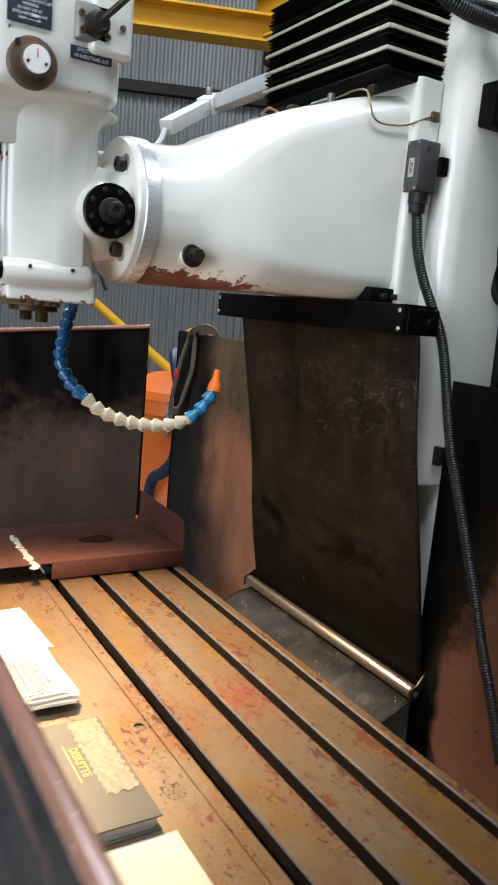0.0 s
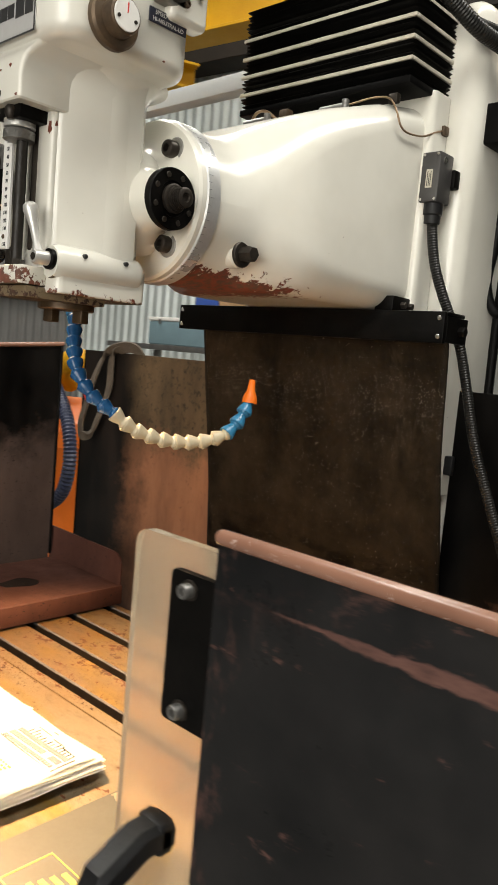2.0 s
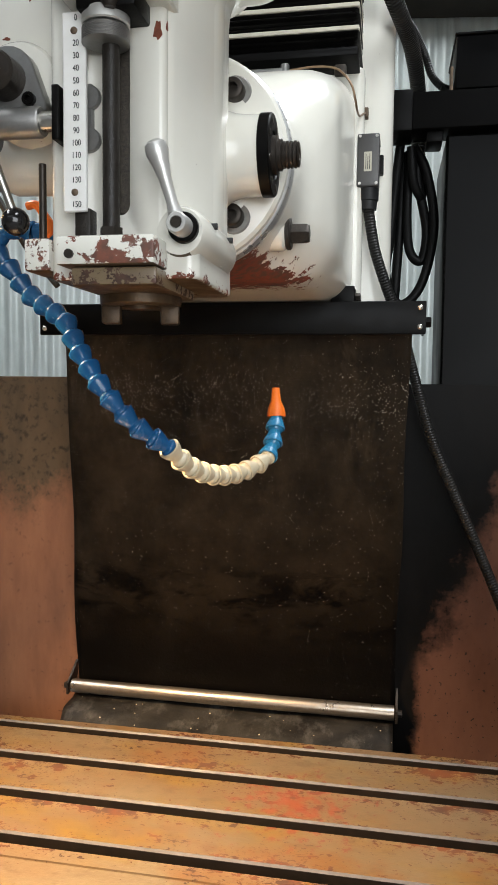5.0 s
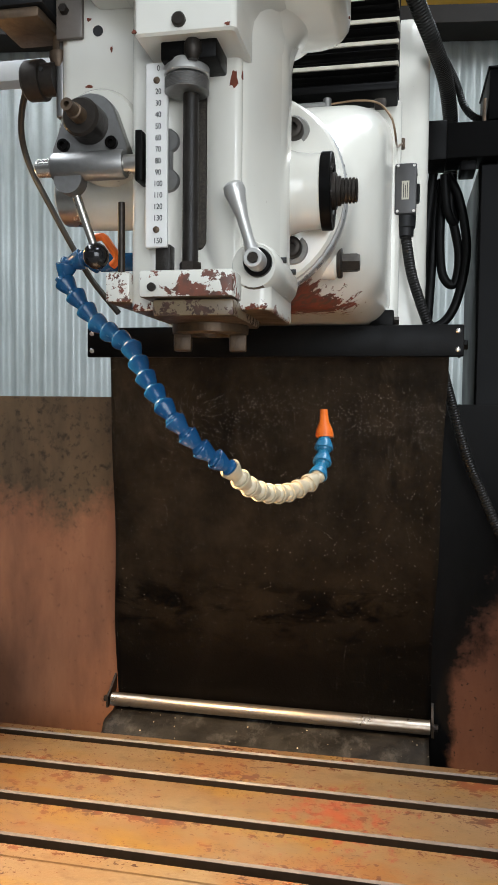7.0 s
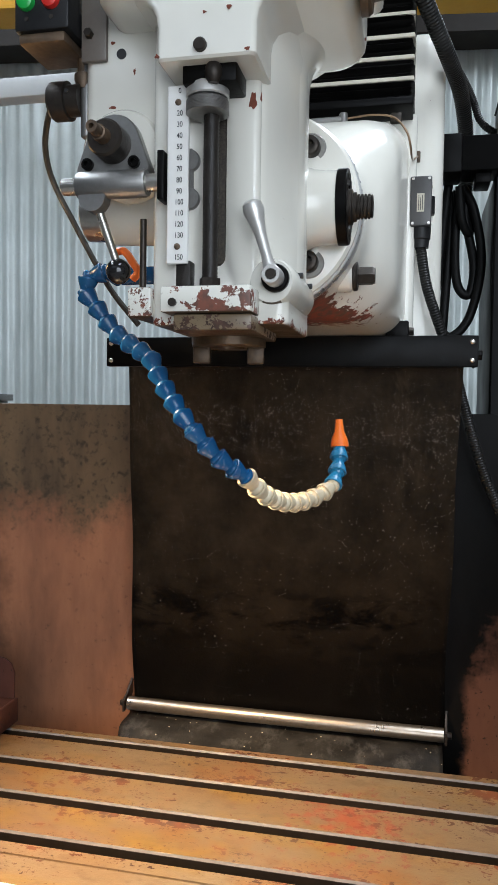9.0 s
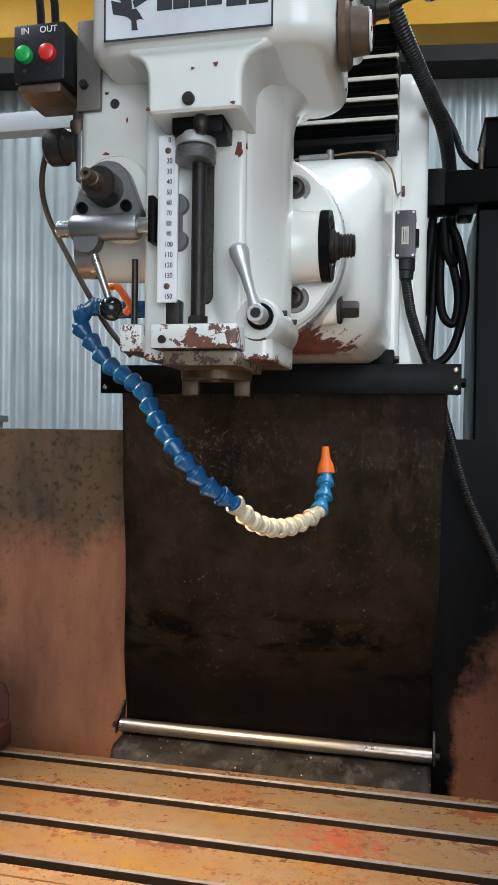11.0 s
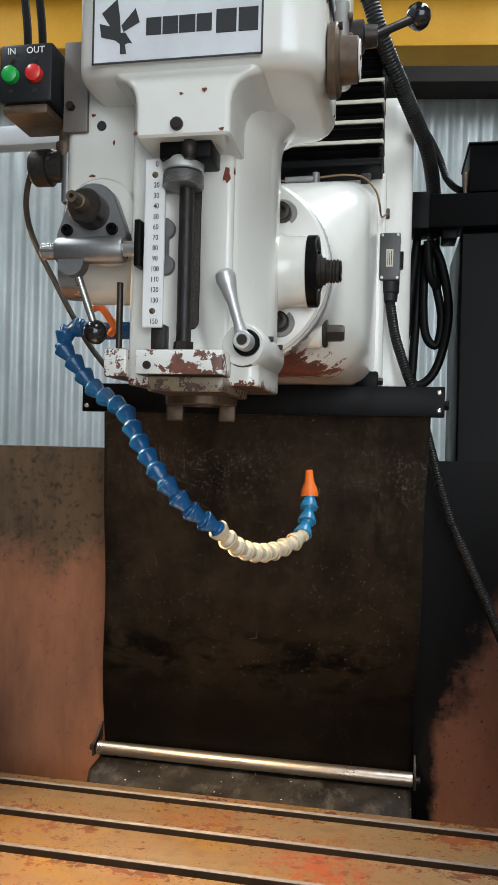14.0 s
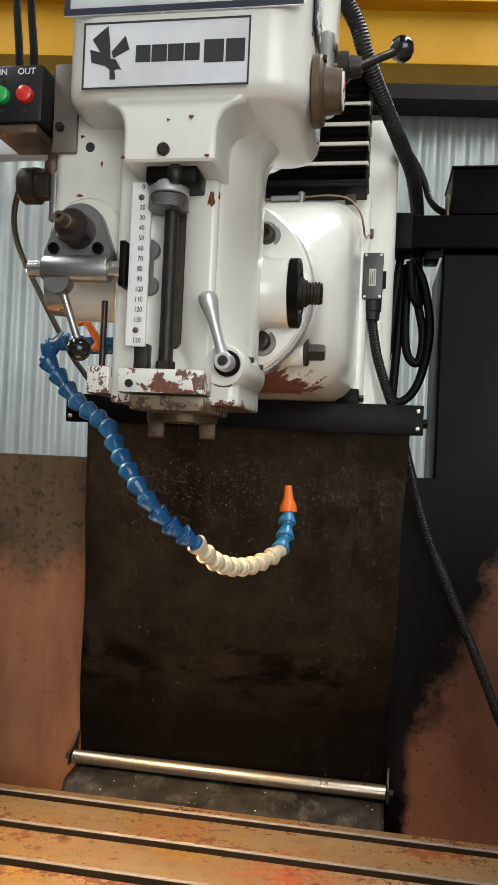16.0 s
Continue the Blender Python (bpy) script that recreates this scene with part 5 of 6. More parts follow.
bm.faces.new(ends[0][::-1])
bm.faces.new(ends[1])
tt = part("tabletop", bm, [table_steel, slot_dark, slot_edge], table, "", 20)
# faces more than 10 mm below the top take the dark slot steel
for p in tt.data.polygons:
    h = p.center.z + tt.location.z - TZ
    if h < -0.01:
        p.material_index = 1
    elif -0.0025 < h < -0.0010 and p.normal.z > 0.3 and p.center.y + tt.location.y > -0.48:
        p.material_index = 2
cutter = rod((-0.12, -0.505, TZ - 0.03), (-0.12, -0.505, TZ + 0.02), 0.008, 18)
rod((-0.62, -0.62, TZ - 0.03), (-0.62, -0.62, TZ + 0.02), 0.008, 18, bm=cutter)
cut(tt, cutter)
# black disc paints in the darkness down the open hole
part("hole_dark_disc", rod((-0.12, -0.505, TZ - 0.020), (-0.12, -0.505, TZ - 0.012), 0.0078, 20), ink, table)
part("hole_ring", lathe((-0.12, -0.505, TZ - 0.004), (-0.12, -0.505, TZ + 0.0004), [(0, 0.0135), (0.9, 0.0135), (1, 0.0128), (1, 0.0084), (0.1, 0.0082)], 32), brown_steel, table, "brown worn ring round the hole")
part("front_lip", box(-0.965, 0.24, -0.905, -0.885, TZ - 0.06, TZ + 0.030, 0.003), tray_sheet, table)
part("front_shelf", box(-0.965, 0.72, -0.886, -0.861, TZ - 0.05, TZ - 0.001, 0.002), tray_sheet, table)
bed = thing("machine_saddle", (-0.2, -0.4, 0.0), "dark cast machine bed under the table", "machine bed")
part("saddle", box(-0.55, 0.15, -0.82, -0.12, 0.62, 0.845, 0.02, 3), black_paint, bed)
part("bed", box(-0.50, 0.10, -0.95, -0.06, 0.0, 0.62, 0.02, 3), black_paint, bed)

# ---- left end guard with its tray ----
lg = thing("end_guard", (-1.1, -0.45, 0.95), "upright black steel guard at the table end with a brown tray", "splash guard")
bm = bmesh.new()
pts = [(-1.105, -0.118, 0.97), (-1.105, -0.118, 1.553), (-1.105, -1.05, 1.475), (-1.105, -1.05, 0.93)]
vs = [bm.verts.new(p) for p in pts]
f = bm.faces.new(vs)
ex = bmesh.ops.extrude_face_region(bm, geom=[f])
bmesh.ops.translate(bm, vec=(-0.004, 0, 0), verts=[v for v in ex["geom"] if isinstance(v, bmesh.types.BMVert)])
pan = part("panel", bm, end_sheet, lg)
part("rolled_edge", rod((-1.103, -0.112, 1.556), (-1.103, -1.05, 1.478), 0.006, 12), guard_brown, pan)
part("corner_fold", box(-1.125, -1.10, -0.118, -0.112, 0.99, 1.555, 0.001, 1), black_oxide, pan)
bm = box(-1.105, -0.80, -1.05, -0.105, 0.975, 0.979, 0.001, 1)
tray = part("tray", bm, tray_sheet, lg)
part("tray_lip", box(-0.803, -0.797, -0.46, -0.100, 0.935, 0.981, 0.002), tray_sheet, tray)
bm = bmesh.new()
prof = [(-1.12, 0.96), (-0.805, 0.96), (-0.803, 0.99), (-0.803, 1.030), (-0.809, 1.046), (-0.822, 1.056), (-0.84, 1.059), (-1.12, 1.064)]
a = [bm.verts.new((x, -0.105, z)) for x, z in prof]
b = [bm.verts.new((x, -0.101, z)) for x, z in prof]
bm.faces.new(a)
bm.faces.new(b[::-1])
for i in range(len(prof)):
    bm.faces.new((a[i], b[i], b[(i + 1) % len(prof)], a[(i + 1) % len(prof)]))
part("back_lip", bm, tray_sheet, tray)
rim = [(-0.944 + (0.030 + 0.006 * math.sin(3 * a)) * math.cos(a), -0.298 + (0.052 + 0.005 * math.sin(2 * a + 1)) * math.sin(a)) for a in [math.pi * k / 20 for k in range(40)]]
part("oil_puddle", loft([[(x, y, z) for x, y in rim] for z in (0.9785, 0.9796)]), oil_mat, tray, "dark oil puddle")
bm = bmesh.new()
for k in range(26):
    t = k / 25
    lathe((-1.02 + 0.24 * t, -0.505 + 0.004 * math.sin(9 * k), 0.977), (-1.02 + 0.24 * t, -0.505 + 0.004 * math.sin(9 * k), 0.984 + 0.003 * math.sin(5 * k)), [(0, 0.0085 + 0.004 * math.sin(4.3 * k)), (0.6, 0.006), (1, 0.002)], 8, bm=bm)
part("sealant", bm, cream_card, tray, "ragged pale sealant bead")

# ---- front guard: black panel, clear window and handle ----
fg = thing("front_guard", (0.45, -0.9, 0.9), "black steel front guard with worn brown rolled top", "splash guard")
GY = -0.900
gp = part("panel", box(0.297, 1.10, GY - 0.004, GY, 0.88, 1.445, 0.001, 1), guard_streaked, fg)
part("rolled_top", lathe((0.297, GY - 0.002, 1.4455), (1.10, GY - 0.002, 1.4455), [(0, 0.0045), (0.003, 0.0056), (0.997, 0.0056), (1, 0.0045)], 18), guard_brown, gp)
part("window", loft([[(0.262 + u, y, 1.1625 + v) for u, v in rounded(0.106, 0.541, 0.012, 5)] for y in (GY + 0.002, GY + 0.010)]), acrylic, fg, "scratched clear acrylic strip")
pl = part("joining_plate", loft([[(0.279 + u, y, 1.362 + v) for u, v in rounded(0.046, 0.106, 0.004, 4)] for y in (GY - 0.0038, GY + 0.0015)]), black_oxide, fg)
for z in (1.404, 1.320):
    b0 = part("cap_screw", lathe((0.275, GY - 0.0035, z), (0.275, GY - 0.0115, z), [(0, 0.0052), (0.85, 0.0052), (1, 0.0046), (1, 0.0029), (0.5, 0.0026)], 20), grey_steel, pl)
    part("washer", rod((0.275, GY - 0.0036, z), (0.275, GY - 0.0048, z), 0.0072, 20), dark_steel, b0)
def bar_along(pts, side, w, th):
    """A bar of chamfered rectangular section along straight runs."""
    pts = [Vector(p) for p in pts]
    bm = bmesh.new()
    sd = Vector(side)
    rings = []
    sec = [(0.5, 0.3), (0.3, 0.5), (-0.3, 0.5), (-0.5, 0.3), (-0.5, -0.3), (-0.3, -0.5), (0.3, -0.5), (0.5, -0.3)]
    for i, p in enumerate(pts):
        a = (pts[i] - pts[i - 1]).normalized() if i else (pts[1] - pts[0]).normalized()
        b = (pts[i + 1] - pts[i]).normalized() if i < len(pts) - 1 else a
        d = (a + b).normalized()
        n = d.cross(sd).normalized()
        k = 1 / max(0.6, d.dot(a))
        rings.append([bm.verts.new(p + sd * u * w + n * v * th * k) for u, v in sec])
    skin(bm, rings)
    return bm


hd = part("handle", bar_along([(0.262, GY + 0.002, 1.226), (0.262, GY - 0.022, 1.226), (0.262, GY - 0.050, 1.212), (0.262, GY - 0.0545, 1.202), (0.262, GY - 0.0525, 1.161), (0.262, GY - 0.0545, 1.120), (0.262, GY - 0.050, 1.110), (0.262, GY - 0.022, 1.096), (0.262, GY + 0.002, 1.096)], (1, 0, 0), 0.026, 0.022), black_plastic, fg, "black plastic bow handle", 30)
for z in (1.226, 1.096):
    part("handle_foot", box(0.249, 0.275, GY - 0.012, GY + 0.0015, z - 0.012, z + 0.012, 0.003), black_plastic, hd)

# ---- coolant hose of ball segments ----
hose = thing("coolant_hose", (-0.24, -0.55, 1.44), "segmented coolant hose in blue and cream with orange nozzle", "coolant hose")
path = smooth_path([(-0.408, -0.556, 1.696), (-0.432, -0.558, 1.701), (-0.451, -0.560, 1.690), (-0.448, -0.560, 1.671), (-0.433, -0.560, 1.656), (-0.412, -0.560, 1.629), (-0.382, -0.570, 1.610), (-0.360, -0.580, 1.597), (-0.346, -0.590, 1.574), (-0.327, -0.600, 1.549), (-0.304, -0.609, 1.521), (-0.274, -0.600, 1.487), (-0.247, -0.581, 1.466),
                    (-0.232, -0.555, 1.444), (-0.212, -0.51, 1.430), (-0.19, -0.465, 1.430), (-0.166, -0.431, 1.445), (-0.162, -0.405, 1.472), (-0.162, -0.390, 1.497), (-0.164, -0.385, 1.529)], 14)
acc = [0.0]
for a, b in zip(path, path[1:]):
    acc.append(acc[-1] + (b - a).length)


def along(s):
    for i in range(len(acc) - 1):
        if acc[i + 1] >= s:
            return path[i].lerp(path[i + 1], (s - acc[i]) / (acc[i + 1] - acc[i]))
    return path[-1]


i_bw = min(range(len(path)), key=lambda i: (path[i] - Vector((-0.247, -0.581, 1.466))).length)
i_wb = min(range(len(path)), key=lambda i: (path[i] - Vector((-0.166, -0.431, 1.445))).length)
i_bo = min(range(len(path)), key=lambda i: (path[i] - Vector((-0.162, -0.390, 1.497))).length)
SEG = [(0.05, 0.80), (0.0, 0.95), (0.02, 1.03), (0.07, 1.06), (0.13, 1.04), (0.34, 0.94), (0.58, 0.76), (0.76, 0.64), (0.81, 0.63), (0.86, 0.72), (0.93, 0.83), (1.0, 0.86), (1.10, 0.82), (1.20, 0.66)]
for s0, s1, n, mt in ((0.0, acc[i_bw], 18, blue_plastic), (acc[i_bw], acc[i_wb], 9, cream_plastic), (acc[i_wb], acc[i_bo], 3, teal_plastic)):
    for k in range(n):
        a, b = along(s0 + (s1 - s0) * k / n), along(s0 + (s1 - s0) * (k + 1) / n)
        part("hose_segment", lathe(a, b, [(s, 0.0116 * r) for s, r in SEG], 20), mt, hose)
tip = along(acc[i_bo])
part("nozzle", lathe(tip - Vector((0, 0, 0.004)), path[-1], [(0, 0.0118), (0.12, 0.0118), (0.30, 0.0105), (0.55, 0.0065), (1, 0.0048), (1, 0.003)], 18), orange_plastic, hose, "orange nozzle")
part("valve_tap", tube([(-0.409, -0.567, 1.722), (-0.398, -0.569, 1.722), (-0.388, -0.570, 1.710), (-0.381, -0.570, 1.698), (-0.388, -0.568, 1.690)], 0.0046, 10), orange_plastic, hose, "orange valve tap")
part("valve_body", rod((-0.408, -0.556, 1.696), (-0.366, -0.552, 1.697), 0.0105, 16, 0.002), blue_plastic, hose)
part("pipe", tube([(-0.368, -0.552, 1.697), (-0.345, -0.548, 1.696), (-0.32, -0.54, 1.70)], 0.006, 12), blue_plastic, hose)

# ---- right-hand beam, cabinet, conduit and cables ----
bmth = thing("swing_beam", (0.4, 0.04, 1.967), "black square steel beam with welded end cap", "beam")
part("tube", box(0.004, 1.15, 0.0, 0.075, 1.967, 2.029, 0.004), black_paint, bmth)
part("end_cap", box(-0.036, 0.006, -0.004, 0.079, 1.964, 2.033, 0.004), black_paint, bmth)
part("under_plate", box(0.030, 0.057, 0.010, 0.07, 1.948, 1.966, 0.003), black_paint, bmth)
cab = thing("control_cabinet", (0.5, 0.15, 1.40), "tall satin black control cabinet under the beam", "cabinet")
part("body", box(0.064, 0.95, 0.0265, 0.30, 1.40, 1.964, 0.004), black_paint, cab)
part("door", box(0.067, 0.945, 0.0230, 0.0262, 1.406, 1.960, 0.001, 1), black_paint, cab)
jb = thing("junction_box", (0.3, 0.1, 2.03), "black steel junction box on the beam", "box")
part("case", box(0.074, 0.46, 0.004, 0.16, 2.031, 2.117, 0.004), black_paint, jb)
part("lid", box(0.072, 0.462, 0.002, 0.162, 2.117, 2.121, 0.001, 1), black_paint, jb)
part("bracket", box(0.066, 0.071, 0.01, 0.03, 2.031, 2.070, 0.001, m=pose(0, 0, 0, 0, 0, 0)), brown_steel, jb)

cd = thing("cable_conduit", (0.0, 0.05, 2.03), "thick black ribbed conduit rising past the column", "conduit")
CONDUIT = [(0.019, 0.12, 1.95), (0.019, 0.12, 2.05), (0.003, 0.03, 2.108), (-0.022, -0.07, 2.128), (-0.047, -0.125, 2.160), (-0.070, -0.170, 2.193), (-0.091, -0.200, 2.234), (-0.109, -0.215, 2.279), (-0.151, -0.235, 2.340), (-0.23, -0.25, 2.45)]
part("conduit", tube(CONDUIT, 0.0140, 16, 8, 0.0011, 0.0052), conduit_grey, cd)
c2 = thing("cable_conduit", (0.03, 0.1, 2.03), "black ribbed cable bending over the beam", "conduit")
part("conduit", tube([(-0.030, -0.06, 2.146), (0.000, 0.01, 2.138), (0.024, 0.055, 2.112), (0.038, 0.065, 2.078), (0.060, 0.066, 2.056), (0.090, 0.064, 2.050)], 0.007, 12, 8, 0.0009, 0.004), conduit_grey, c2)
lp = thing("cable_loop", (0.01, 0.09, 1.68), "black cables hanging in a loop below the beam", "cable")
part("cable", tube([(-0.013, 0.09, 1.97), (-0.020, 0.09, 1.90), (-0.028, 0.09, 1.80), (-0.033, 0.09, 1.735), (-0.008, 0.09, 1.684), (0.030, 0.09, 1.719), (0.050, 0.09, 1.821), (0.035, 0.09, 1.918), (0.012, 0.09, 1.965)], 0.0085, 12), cable_black, lp)
part("cable", tube([(0.004, 0.10, 1.96), (0.002, 0.10, 1.843), (0.009, 0.10, 1.780), (0.030, 0.10, 1.765), (0.037, 0.10, 1.821), (0.020, 0.10, 1.907), (0.022, 0.10, 1.965)], 0.0085, 12), cable_black, lp)
part("cable", tube([(-0.005, 0.11, 1.96), (-0.012, 0.11, 1.80), (-0.020, 0.12, 1.60), (-0.015, 0.12, 1.40)], 0.009, 12), cable_black, lp)
part("cable", tube([(0.02, 0.11, 1.96), (0.028, 0.10, 1.88), (0.012, 0.08, 1.90), (0.006, 0.07, 1.96)], 0.008, 12), cable_black, lp)

sw = thing("limit_switch", (-0.065, -0.08, 1.83), "dark grey limit switch box with a pale label and ribbed conduit", "switch")
sb = part("case", box(-0.081, -0.046, -0.104, -0.060, 1.855, 1.937, 0.003), plain("dark_grey_enamel", (0.045, 0.043, 0.042), (0.06, 0.057, 0.055), 0.4, 0.1), sw)
part("label", box(-0.070, -0.058, -0.1048, -0.1038, 1.878, 1.908, 0), cream_card, sb)
for k in range(3):
    part("text_bar", box(-0.0675 + 0.003 * k, -0.0665 + 0.003 * k, -0.1052, -0.1047, 1.881, 1.905 - 0.004 * (k % 2), 0), ink, sb)
for x in (-0.0765, -0.0505):
    for z in (1.8595, 1.9325):
        part("screw", rod((x, -0.1035, z), (x, -0.1052, z), 0.0024, 10), steel, sb)
part("side_screw", rod((-0.0465, -0.088, 1.925), (-0.0448, -0.088, 1.925), 0.005, 14), steel, sb)
part("mount", box(-0.056, -0.040, -0.062, -0.043, 1.885, 1.915, 0.002), black_oxide, sw)
part("gland", lathe((-0.063, -0.082, 1.855), (-0.063, -0.082, 1.822), [(0, 0.017), (0.55, 0.0165), (0.6, 0.0145), (1, 0.0135)], 22), black_plastic, sw)
part("conduit", tube([(-0.063, -0.082, 1.830), (-0.052, -0.080, 1.765), (-0.036, -0.074, 1.715), (-0.018, -0.062, 1.668), (0.000, -0.050, 1.620), (0.016, -0.046, 1.563), (0.048, -0.048, 1.455), (0.082, -0.050, 1.375), (0.118, -0.052, 1.295), (0.155, -0.054, 1.21), (0.188, -0.056, 1.132), (0.222, -0.058, 1.06), (0.255, -0.060, 0.98)], 0.0092, 14, 8, 0.0009, 0.0045), conduit_grey, sw)

sw.location.z -= 0.006

# grey arm on the far side of the column
am = thing("support_arm", (-0.8, 0.0, 2.15), "light grey square tube arm with a bolted elbow", "arm")
part("tube", box(-1.035, -0.40, -0.012, 0.028, 2.153, 2.192, 0.003), grey_arm_paint, am)
m, ln = axis_frame((-1.03, 0.0, 2.175), (-0.871, -0.2, 2.052))
part("lower_tube", box(-0.018, 0.018, -0.018, 0.018, 0.0, ln, 0.003, m=m), grey_arm_paint, am)
part("elbow", box(-0.023, 0.023, -0.023, 0.023, -0.03, 0.05, 0.004, m=m), white_plastic, am)
part("bolt", hex_bolt((-1.03, -0.012, 2.19), (-1.03, -0.012, 2.212), 0.010), grey_steel, am)

# ---- papers and manuals on the front of the table ----
man = thing("machine_manual", (-0.02, -0.70, TZ), "dark olive manual with gold title and brown tape", "manual")
part("pages", box(-0.132, 0.122, -0.825, -0.578, TZ, TZ + 0.020, 0.002), paper_mat, man)
part("back_cover", box(-0.14, 0.128, -0.83, -0.572, TZ - 0.0002, TZ + 0.0022, 0.0008, 1), manual_cover, man)
cv = part("cover", box(-0.14, 0.128, -0.83, -0.572, TZ + 0.020, TZ + 0.0228, 0.001, 1), manual_cover, man)
bm = bmesh.new()
gv = []
for j in range(13):
    gv.append([bm.verts.new((-0.135 + 0.195 * i / 40 + (0.004 * math.sin(5 * j) if i == 40 else 0), -0.626 + 0.048 * j / 12 + 0.002 * math.sin(1.7 * i), TZ + 0.0238 + 0.0009 * noise.noise(Vector((i * 0.45, j * 0.6, 0))))) for i in range(41)])
for j in range(12):
    for i in range(40):
        bm.faces.new((gv[j][i], gv[j][i + 1], gv[j + 1][i + 1], gv[j + 1][i]))
part("tape", bm, tape_mat, cv, "wrinkled brown packing tape")
lettering("title", "DISKETTE", 0.0175, Matrix.Translation((-0.028, -0.638, TZ + 0.0234)), gold_ink, cv, 0.0003)
part("underline", box(-0.075, 0.020, -0.6505, -0.6492, TZ + 0.0226, TZ + 0.0234, 0), gold_ink, cv)
for x0, x1, y0, y1 in ((-0.083, 0.010, -0.8205, -0.819), (-0.083, 0.010, -0.7515, -0.750), (-0.083, -0.0815, -0.819, -0.7515), (0.0085, 0.010, -0.819, -0.7515)):
    part("frame_line", box(x0, x1, y0, y1, TZ + 0.0226, TZ + 0.0234, 0), gold_ink, cv)
for k in range(4):
    part("print_bar", box(-0.055 + 0.004 * k, -0.01, -0.803 + 0.013 * k, -0.796 + 0.013 * k, TZ + 0.0226, TZ + 0.0233, 0), gold_ink, cv)
cd2 = thing("card_folder", (0.2, -0.68, TZ), "plain cream card folder lying on the table", "folder")
part("back_leaf", box(0.142, 0.36, -0.80, -0.556, TZ, TZ + 0.0018, 0.0006, 1), cream_card, cd2)
part("front_leaf", box(0.144, 0.363, -0.799, -0.557, TZ + 0.002, TZ + 0.0040, 0.0006, 1), cream_card, cd2)
part("spine", rod((0.1425, -0.80, TZ + 0.0022), (0.1425, -0.556, TZ + 0.0022), 0.0022, 8), cream_card, cd2)
ppr = thing("paper_pile", (-0.38, -0.68, TZ), "pile of loose curled white drawing sheets, printed", "paper")
random.seed(4)


def leaf(x0, x1, y0, y1, z, curl, ang, seed):
    bm = bmesh.new()
    nx, ny = 26, 12
    cx, cy = (x0 + x1) / 2, (y0 + y1) / 2
    ca, sa = math.cos(radians(ang)), math.sin(radians(ang))
    g = []
    for j in range(ny + 1):
        row = []
        for i in range(nx + 1):
            u, v = i / nx, j / ny
            x, y = x0 + (x1 - x0) * u - cx, y0 + (y1 - y0) * v - cy
            h = curl * (max(0, u - 0.62) / 0.38) ** 2 + 0.004 * (noise.noise(Vector((u * 3, v * 3, seed))) + 0.4) * u
            row.append(bm.verts.new((cx + ca * x - sa * y, cy + sa * x + ca * y, z + h)))
        g.append(row)
    for j in range(ny):
        for i in range(nx):
            bm.faces.new((g[j][i], g[j][i + 1], g[j + 1][i + 1], g[j + 1][i]))
    bmesh.ops.solidify(bm, geom=bm.faces[:], thickness=0.0006)
    return bm


for k in range(9):
    dx = random.uniform(-0.012, 0.012)
    part("sheet", leaf(-0.60 + dx, -0.205 + dx - 0.002 * k, -0.848 + random.uniform(-0.008, 0.008), -0.580 + random.uniform(-0.008, 0.004), TZ + 0.002 + 0.0026 * k, 0.010 - 0.0008 * k, random.uniform(-2.5, 2.5), k), paper_mat, ppr)
part("flyleaf", leaf(-0.66, -0.44, -0.71, -0.562, TZ + 0.0008, 0.002, 4, 30), paper_mat, ppr)
DX0, DX1, DY0, DY1 = -0.585, -0.215, -0.82, -0.592
top = part("drawing", leaf(DX0, DX1, DY0, DY1, TZ + 0.0275, 0.002, 0.0, 12), paper_mat, ppr, "curled white sheet with a printed wiring diagram")


def print_bar(bm, x0, x1, y0, y1):
    """A printed bar lying on the curled drawing."""
    x0, x1, y0, y1 = x0 - 0.008, x1 - 0.008, y0 - 0.018, y1 - 0.018
    u, v = ((x0 + x1) / 2 - DX0) / (DX1 - DX0), ((y0 + y1) / 2 - DY0) / (DY1 - DY0)
    z = TZ + 0.0275 + 0.002 * (max(0, u - 0.62) / 0.38) ** 2 + 0.004 * (noise.noise(Vector((u * 3, v * 3, 12))) + 0.4) * u
    return box(x0, x1, y0, y1, z - 0.0002, z + 0.0011, 0, bm=bm)


# wiring diagram: hatched terminal bands, short bars above them and fine leads
for y0, y1, x0, x1, step, w in ((-0.6200, -0.6110, -0.350, -0.222, 0.0042, 0.0028), (-0.6330, -0.6230, -0.352, -0.300, 0.0060, 0.0044), (-0.6330, -0.6230, -0.298, -0.262, 0.0030, 0.0020), (-0.6330, -0.6230, -0.246, -0.222, 0.0030, 0.0020), (-0.6440, -0.6370, -0.352, -0.226, 0.0062, 0.0040)):
    bm, x = None, x0
    while x < x1:
        bm = print_bar(bm, x, x + w, y0 + 0.001 * random.random(), y1)
        x += step
    part("print_band", bm, grey_ink, top)
bm = None
for k in range(14):
    x = -0.335 + 0.0085 * k
    bm = print_bar(bm, x, x + 0.0006, -0.6105, -0.6105 + random.uniform(0.006, 0.018))
for x0, x1, y in ((-0.336, -0.300, -0.590), (-0.290, -0.262, -0.594), (-0.255, -0.224, -0.600), (-0.310, -0.298, -0.580), (-0.352, -0.214, -0.6475)):
    bm = print_bar(bm, x0, x1, y, y + 0.0007)
for y in (-0.64, -0.63, -0.62, -0.61):
    bm = print_bar(bm, -0.2148, -0.2141, y - 0.0075, y + 0.0025)
part("print_lead", bm, ink, top)
